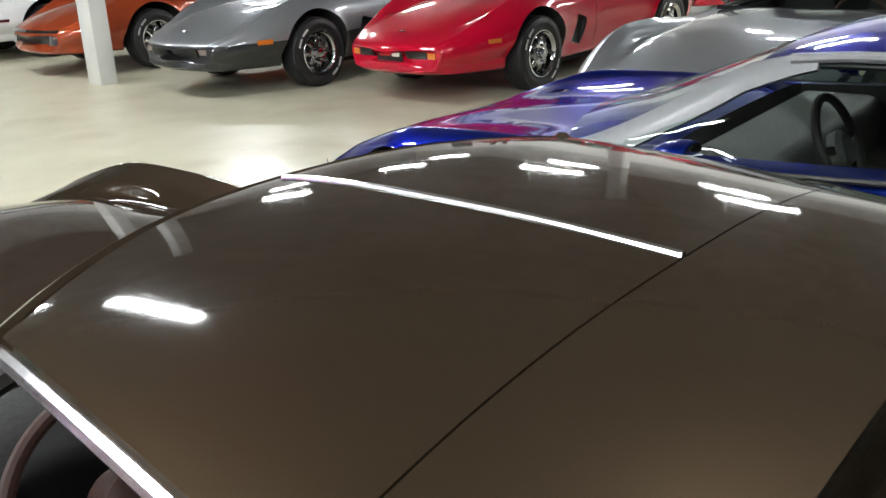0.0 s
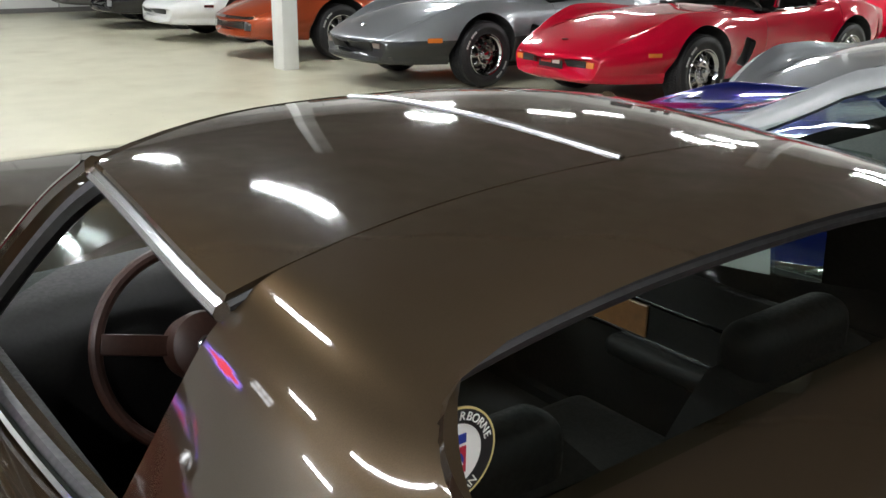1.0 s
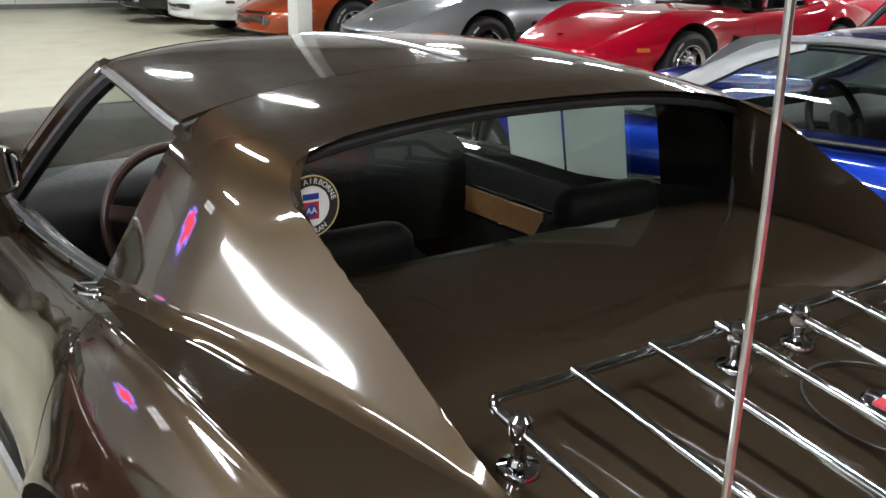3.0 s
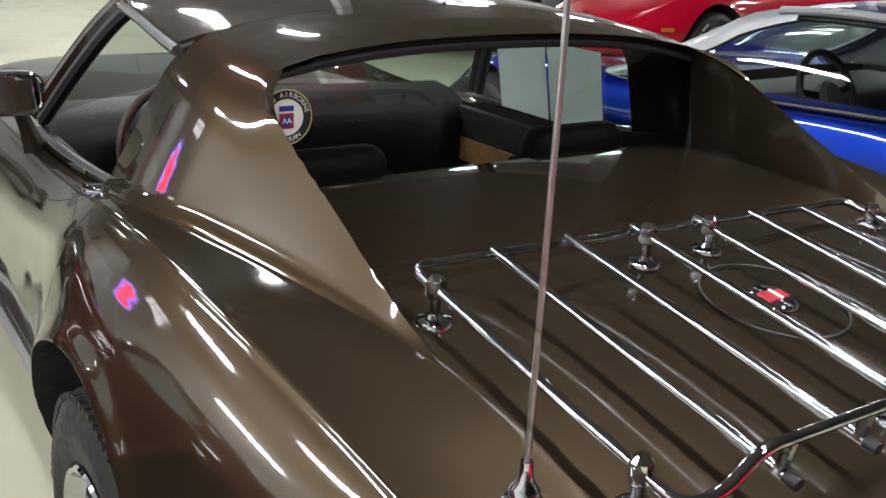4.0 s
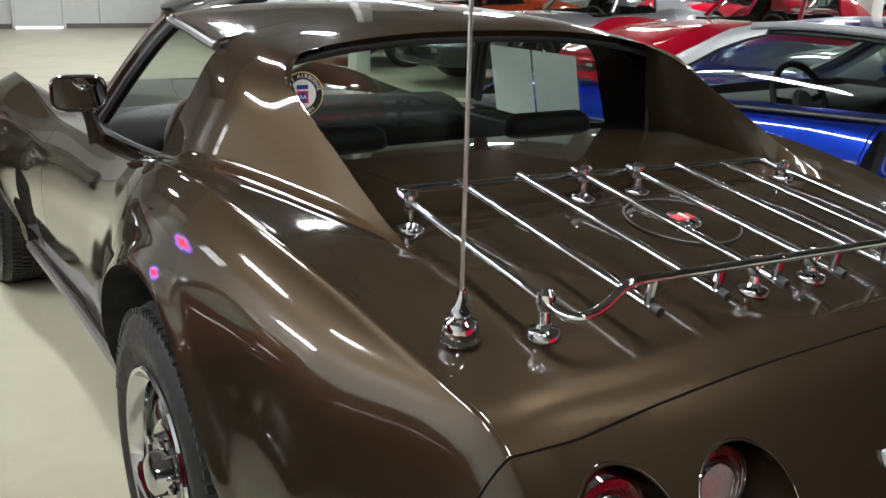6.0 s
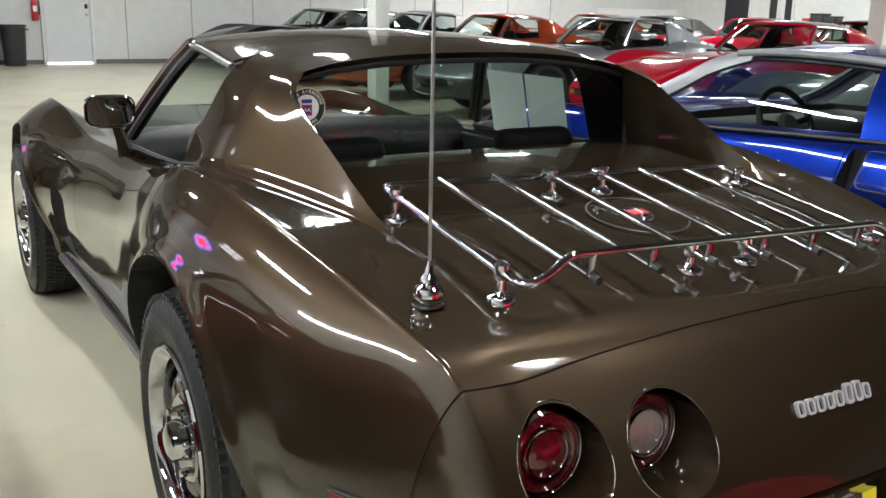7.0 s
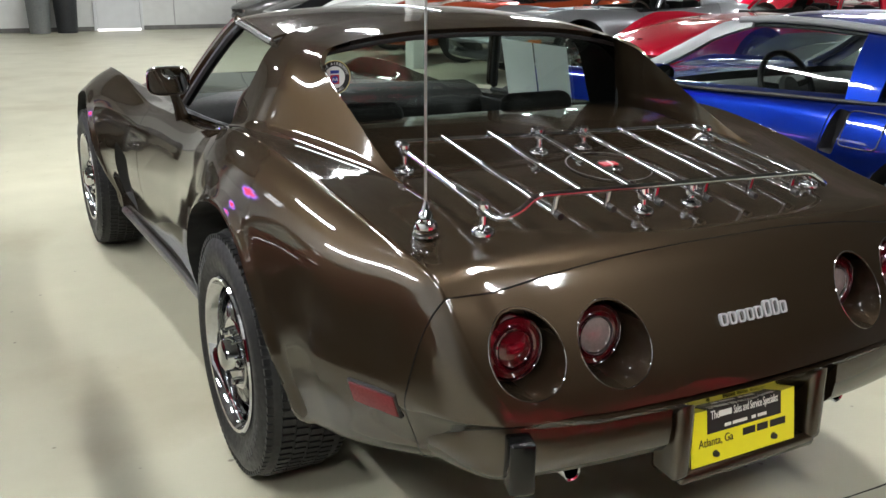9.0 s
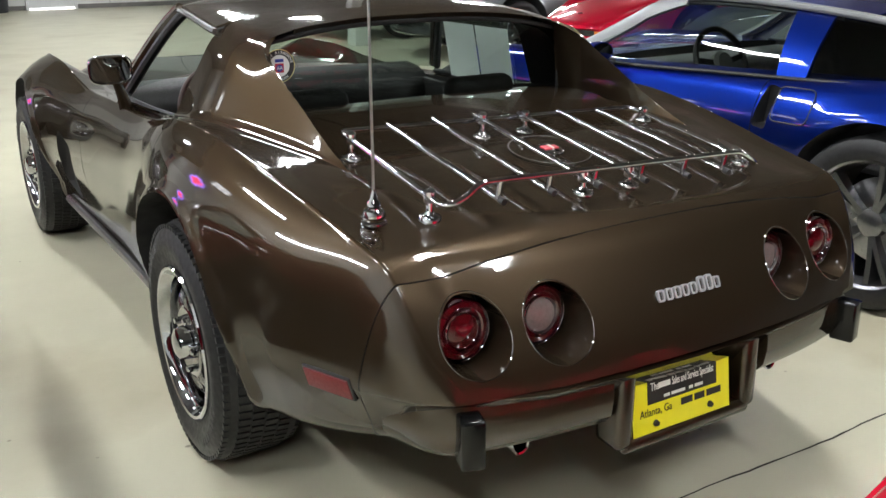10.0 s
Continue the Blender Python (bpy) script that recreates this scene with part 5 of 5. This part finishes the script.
def on_nose(x0, x1, z0, z1, d, n=6):
    """A raised or sunk strip that follows the nose."""
    rows = []
    for k in range(n + 1):
        x = x0 + (x1 - x0) * k / n
        ya, yb = nose_y(x, z0), nose_y(x, z1)
        rows.append([Vector((x, ya + d, z0)), Vector((x, yb + d, z1)), Vector((x, yb - 0.05, z1)), Vector((x, ya - 0.05, z0))])
    return solid(rows)


def grille_slots(c, z0, z1, x0, x1, bars=3):
    for s in (-1, 1):
        g = part("grille_slot", on_nose(s * x0, s * x1, z0, z1, 0.003), TRIM, c, "black grille slot")
        for k in range(bars):
            z = z0 + (z1 - z0) * (k + 1) / (bars + 1)
            part("grille_bar", on_nose(s * (x0 + 0.01), s * (x1 - 0.01), z - 0.003, z + 0.003, 0.009), GREY, g)


def front_lamps(c, x0, x1, z0, z1, mat, label):
    for s in (-1, 1):
        part("front_lamp", on_nose(s * x0, s * x1, z0, z1, 0.006, 3), mat, c, label)


def side_lamps(c, y0, y1, z0, z1, mat, label):
    for s in (-1, 1):
        rows = []
        for k in range(4):
            y = y0 + (y1 - y0) * k / 3
            a, b = -flank_x(y, z0), -flank_x(y, z1)
            rows.append([Vector((s * (a + 0.006), y, z0)), Vector((s * (b + 0.006), y, z1)), Vector((s * (b - 0.03), y, z1)), Vector((s * (a - 0.03), y, z0))])
        part("front_side_marker", solid(rows), mat, c, label)


def dark_roof(c, paint):
    for o in c.children_recursive:
        if o.name.startswith("roof_panel"):
            o.material_slots[0].link = "OBJECT"
            o.material_slots[0].material = paint


def white_letters(c):
    for o in c.children_recursive:
        if o.name.startswith("sidewall_letters"):
            o.material_slots[0].link = "OBJECT"
            o.material_slots[0].material = WHITELETTERS


def hood_badge(c):
    z = body_top(0, 3.42)
    part("hood_badge", lathe([(0.0, 0.007), (0.03, 0.005), (0.034, 0.0)], 24, "z", (0, 3.42, z)), CHROME, c, "small round badge")


def under_tray(c, z0, z1):
    part("chin_spoiler", on_nose(-0.55, 0.55, z0, z1, 0.012, 12), TRIM, c, "black chin spoiler")


def show_plate(c, m1, m2):
    y = nose_y(0, 0.42)
    p = new("show_plate")
    p.parent, p.matrix_basis = c, pose(0, y + 0.012, 0.42, 90, 0, 180)
    part("plate", box((0.30, 0.15, 0.006), (0, 0, 0), 0.002, 1), TRIM, p)
    part("emblem", box((0.13, 0.05, 0.002), (-0.055, 0.02, 0.004)), m1, p)
    part("emblem", box((0.09, 0.045, 0.002), (0.07, 0.015, 0.004)), m2, p)


c = row_cars["red"]
grille_slots(c, 0.40, 0.46, 0.19, 0.40)
front_lamps(c, 0.41, 0.49, 0.405, 0.455, AMBER, "amber front lamp")
show_plate(c, material("badge_red", (0.6, 0.03, 0.03), 0.4), WHITEINK)
hood_badge(c), dark_roof(c, BLACK), white_letters(c)
side_lamps(c, 3.02, 3.14, 0.50, 0.535, AMBER, "amber side marker")

c = row_cars["silver and charcoal"]
grille_slots(c, 0.39, 0.475, 0.05, 0.36)
front_lamps(c, 0.37, 0.47, 0.42, 0.47, CLEARLENS, "clear fog lamp")
side_lamps(c, 3.02, 3.16, 0.48, 0.525, AMBER, "amber side marker")
under_tray(c, 0.305, 0.34)
hood_badge(c), dark_roof(c, BLACK), white_letters(c)

c = row_cars["orange"]
part("front_bumper", on_nose(-0.50, 0.50, 0.505, 0.53, 0.02, 16), CHROME, c, "thin chrome front bumper")
for s in (-1, 1):
    part("bumper_end", on_nose(s * 0.38, s * 0.50, 0.37, 0.53, 0.018, 6), CHROME, c, "chrome bumper end")
g = part("grille", on_nose(-0.38, 0.38, 0.38, 0.505, 0.004, 12), TRIM, c, "black grille behind chrome bars")
for k in range(3):
    z = 0.41 + 0.03 * k
    part("grille_bar", on_nose(-0.36, 0.36, z - 0.002, z + 0.002, 0.010, 12), CHROME, g)
for k in range(18):
    x = -0.34 + 0.04 * k
    part("grille_bar", on_nose(x - 0.002, x + 0.002, 0.385, 0.50, 0.010, 1), CHROME, g)
front_lamps(c, 0.40, 0.47, 0.40, 0.46, CLEARLENS, "clear front lamp")
white_letters(c)

c = row_cars["white"]
grille_slots(c, 0.40, 0.475, 0.06, 0.40)
side_lamps(c, 3.02, 3.14, 0.50, 0.535, REDLENS, "red side marker")
hood_badge(c), dark_roof(c, BLACK)
for w in ("scarlet", "maroon", "vivid red"):
    dark_roof(row_cars[w], BLACK)
c = row_cars["black"]
part("front_bumper", on_nose(-0.50, 0.50, 0.50, 0.53, 0.02, 16), CHROME, c, "thin chrome front bumper")
for s in (-1, 1):
    part("bumper_end", on_nose(s * 0.38, s * 0.50, 0.37, 0.53, 0.018, 6), CHROME, c, "chrome bumper end")
c = row_cars["dark grey"]
grille_slots(c, 0.40, 0.475, 0.06, 0.36)
front_lamps(c, 0.37, 0.47, 0.42, 0.47, CLEARLENS, "clear fog lamp")
side_lamps(c, 3.02, 3.14, 0.48, 0.52, REDLENS, "red side marker")
for w in ("silver", "bright red", "dark red", "scarlet", "maroon", "vivid red", "grey", "copper orange", "glossy black"):
    grille_slots(row_cars[w], 0.40, 0.475, 0.10, 0.40)
    side_lamps(row_cars[w], 3.02, 3.14, 0.48, 0.52, AMBER, "amber side marker")


# ---- walls and what stands along them ----
SEAM = material("panel_seam", (0.36, 0.36, 0.35), 0.7, grain=0.2, scale=8)
BASE = material("grey_base_strip", (0.16, 0.155, 0.145), 0.7, grain=0.25, scale=6)
DOORWHITE = material("white_door_paint", (0.62, 0.63, 0.63), 0.5, grain=0.08, scale=5)
BINBLACK = material("black_bin_plastic", (0.018, 0.020, 0.022), 0.45, grain=0.3, scale=30)
BINGREY = material("grey_bin_plastic", (0.16, 0.17, 0.165), 0.5, grain=0.25, scale=30)
CARD = material("cardboard", (0.38, 0.20, 0.09), 0.8, grain=0.2, scale=20)
GAP = glow("daylight_under_door", (1.0, 0.98, 1.0), 3.0)
north = bpy.data.objects["wall_north"]
for k in range(18):
    x = -5.1 + 0.695 * 2 * k
    if x < 15.5 and not 1.4 < x < 2.7:
        part("panel_seam", box((0.022, 0.012, 2.55), (x, 18.798, 1.3), 0.003, 1), SEAM, north)
tagged(part("baseboard", box((25.2, 0.012, 0.09), (6.6, 18.79, 0.045), 0.003, 1), BASE), "grey base strip along the wall", "baseboard", kind="structure")
d = tagged(new("door_1"), "closed white steel door in the white wall", "door", kind="structure")
d.matrix_basis = pose(2.06, 18.78, 0)
part("leaf", box((0.88, 0.045, 2.0), (0, -0.012, 1.04), 0.004, 1), DOORWHITE, d)
for s in (-1, 1):
    part("jamb", box((0.06, 0.07, 2.10), (s * 0.475, -0.012, 1.05), 0.006, 1), DOORWHITE, d)
part("head", box((1.01, 0.07, 0.06), (0, -0.012, 2.13), 0.006, 1), DOORWHITE, d)
part("light_gap", box((0.88, 0.02, 0.034), (0, -0.03, 0.02)), GAP, d, "daylight shining under the door")
part("knob", lathe([(0.0, -0.07), (0.02, -0.068), (0.028, -0.05), (0.012, -0.03), (0.022, -0.004)], 16, "y", (0.38, -0.034, 1.0)), STEEL, d)
part("lock_plate", box((0.06, 0.02, 0.09), (0.38, -0.04, 1.16), 0.004, 1), DARKMETAL, d)

EXT = material("red_extinguisher_paint", (0.5, 0.015, 0.02), 0.3, coat=0.5, grain=0.1, scale=20)
ex = empty("fire_extinguisher", pose(1.45, 18.70, 0.86), "red fire extinguisher hanging beside the door", "extinguisher")
part("cylinder", lathe([(0.0, 0.0), (0.06, 0.005), (0.068, 0.02), (0.068, 0.36), (0.05, 0.41), (0.02, 0.43), (0.02, 0.45)], 24, "z"), EXT, ex)
part("tag", box((0.07, 0.004, 0.11), (0, -0.070, 0.24)), PAPER, ex)
part("lever", box((0.03, 0.12, 0.03), (0, -0.03, 0.47), 0.006, 1), DARKMETAL, ex)
part("hose", tube(spline([(0.02, -0.02, 0.45), (0.075, -0.03, 0.42), (0.085, -0.02, 0.25), (0.075, -0.01, 0.12)], 5), 0.010, 8), TRIM, ex)
part("bracket", box((0.05, 0.09, 0.03), (0, 0.05, 0.3)), DARKMETAL, ex)
sg = empty("wall_sign", pose(1.45, 18.792, 1.62), "small red and white safety sign on the wall", "sign")
part("board", box((0.14, 0.008, 0.24), (0, 0, 0), 0.002, 1), PAPER, sg)
part("bar", box((0.12, 0.006, 0.06), (0, -0.006, 0.07)), EXT, sg)


def bin_thing(x, mat, word):
    b = empty("waste_bin", pose(x, 18.44, 0), f"tall {word} plastic waste bin against the wall", "bin", "waste bins")
    part("tub", lathe([(0.0, 0.02), (0.19, 0.0), (0.20, 0.03), (0.235, 0.74), (0.25, 0.75), (0.25, 0.79), (0.235, 0.79), (0.225, 0.74), (0.19, 0.05), (0.0, 0.05)], 32, "z"), mat, b)
    for s in (-1, 1):
        part("handle", tube(arc_path([(s * 0.23, -0.07, 0.70), (s * 0.275, -0.07, 0.70), (s * 0.275, 0.07, 0.70), (s * 0.23, 0.07, 0.70)], 0.02), 0.012, 8), mat, b)


bin_thing(0.985, BINBLACK, "black")
bin_thing(0.47, BINGREY, "grey")

# far corner: white board, dark doorways, shelf with boxes, second pillar
bd = empty("display_board", pose(17.4, 18.70, 0), "large plain white board against the wall", "board")
part("board", box((3.0, 0.05, 1.36), (0, 0, 0.68), 0.006, 1), PAPER, bd)
part("foot", box((0.06, 0.30, 0.05), (-1.2, -0.05, 0.025), 0.006, 1), STEEL, bd)
part("foot", box((0.06, 0.30, 0.05), (1.2, -0.05, 0.025), 0.006, 1), STEEL, bd)
for n, (y0, y1, h) in enumerate(((16.25, 17.1, 2.05), (15.30, 15.55, 2.0), (14.83, 15.05, 1.95))):
    d = tagged(new(f"door_{n + 2}"), "dark brown door in the white wall" if n == 0 else "narrow dark wall panel", "door", kind="structure")
    d.matrix_basis = pose(19.18, 0.5 * (y0 + y1), 0)
    part("leaf", box((0.04, y1 - y0, h), (0, 0, h / 2), 0.004, 1), BINBLACK, d)
    for s in (-1, 1):
        part("jamb", box((0.07, 0.05, h + 0.05), (0, s * ((y1 - y0) / 2 + 0.026), h / 2 + 0.025), 0.004, 1), DOORWHITE, d)
sh = empty("storage_shelf", pose(18.75, 13.55, 0), "low metal shelf along the wall", "shelf")
for z in (0.15, 0.55, 0.92):
    part("shelf_board", box((0.42, 1.0, 0.025), (0, 0, z), 0.003, 1), STEEL, sh)
for sx in (-1, 1):
    for sy in (-1, 1):
        part("post", box((0.035, 0.035, 1.12), (sx * 0.20, sy * 0.49, 0.56), 0.003, 1), DARKMETAL, sh)
for y, w, h, mt, word in ((13.25, 0.34, 0.34, BINBLACK, "black plastic"), (13.62, 0.36, 0.40, BINBLACK, "black plastic"), (13.92, 0.20, 0.28, EXT, "red")):
    bx = empty("storage_box", pose(18.75, y, 0.933), f"{word} box standing on the shelf", "box", "boxes on the shelf")
    part("tub", box((0.32, w, h - 0.05), (0, 0, (h - 0.05) / 2), 0.02, 2), mt, bx)
    part("lid", box((0.34, w + 0.02, 0.05), (0, 0, h - 0.025), 0.012, 2), mt, bx)
for x, y, w in ((11.2, 17.6, 0.55), (11.9, 17.7, 0.6)):
    bx = empty("cardboard_box", pose(x, y, 0), "brown cardboard box on the floor", "box", "cardboard boxes")
    part("carton", box((w, w * 0.8, w * 1.5), (0, 0, w * 0.75), 0.006, 1), CARD, bx)
    part("flap", box((w, w * 0.35, 0.008), (0, 0, 0), 0.002, 1, pose(0, -w * 0.45, w * 1.52, 25)), CARD, bx)
tagged(part("pillar_2", box((0.25, 0.25, 2.6), (10.45, 6.2, 1.3), 0.01), WHITEPAINT), "white painted square steel pillar", "pillar", kind="structure")

tagged(part("pillar_2_upper", box((0.246, 0.246, 2.0), (10.45, 6.2, 3.6), 0.01), UPPER), "grey upper part of the pillar", "pillar", kind="structure")

# striped flag on the west wall
FLAGRED = material("flag_red", (0.42, 0.02, 0.03), 0.8, grain=0.15, scale=15)
FLAGWHITE = material("flag_white", (0.7, 0.68, 0.66), 0.8, grain=0.1, scale=15)
FLAGBLUE = material("flag_blue", (0.02, 0.03, 0.16), 0.8, grain=0.15, scale=15)
fl = empty("wall_flag", pose(-5.985, 15.6, 1.4), "striped red and white cloth flag on the wall", "flag")
for k in range(13):
    part("stripe", box((0.012, 0.115, 2.2), (0, -0.72 + 0.12 * k, 1.1), 0.002, 1), FLAGRED if k % 2 == 0 else FLAGWHITE, fl)
part("canton", box((0.016, 0.83, 0.9), (0.004, 0.36, 1.75), 0.002, 1), FLAGBLUE, fl)

# crack across the floor
random.seed(4)
CRACK = material("crack_shadow", (0.05, 0.045, 0.035), 0.9, grain=0.3, scale=40)
rows = []
for k in range(90):
    x = -0.4 + 0.05 * k
    w = 0.0022 + 0.0018 * random.random()
    y = -0.915 + 0.012 * noise.noise(Vector((x * 2.2, 0, 0))) + 0.005 * noise.noise(Vector((x * 14, 3, 0)))
    rows.append([Vector((x, y - w, 0.004)), Vector((x, y, 0.0045)), Vector((x, y + w, 0.004))])
bm = bmesh.new()
grid(bm, rows)
part("crack", bm, CRACK, bpy.data.objects["floor"], smooth=False)

# rounded edges of the lamp cups: highlight on the painted lip, modelled as chrome rings
for s in (-1, 1):
    for x, z in ((0.539, 0.645), (0.350, 0.642)):
        ring = []
        for k in range(41):
            a = 2 * math.pi * k / 40
            px, pz = s * x + 0.0788 * math.cos(a), z + 0.0788 * math.sin(a)
            at = skin.ray_cast(Vector((px, -3, pz)), Vector((0, 1, 0)))[0]
            if at and at.y < -0.80:
                ring.append(at)
        part("cup_glint", tube(ring, 0.0010, 6), CHROME, brown, "highlight on the lamp cup edge, made as a thin chrome ring")
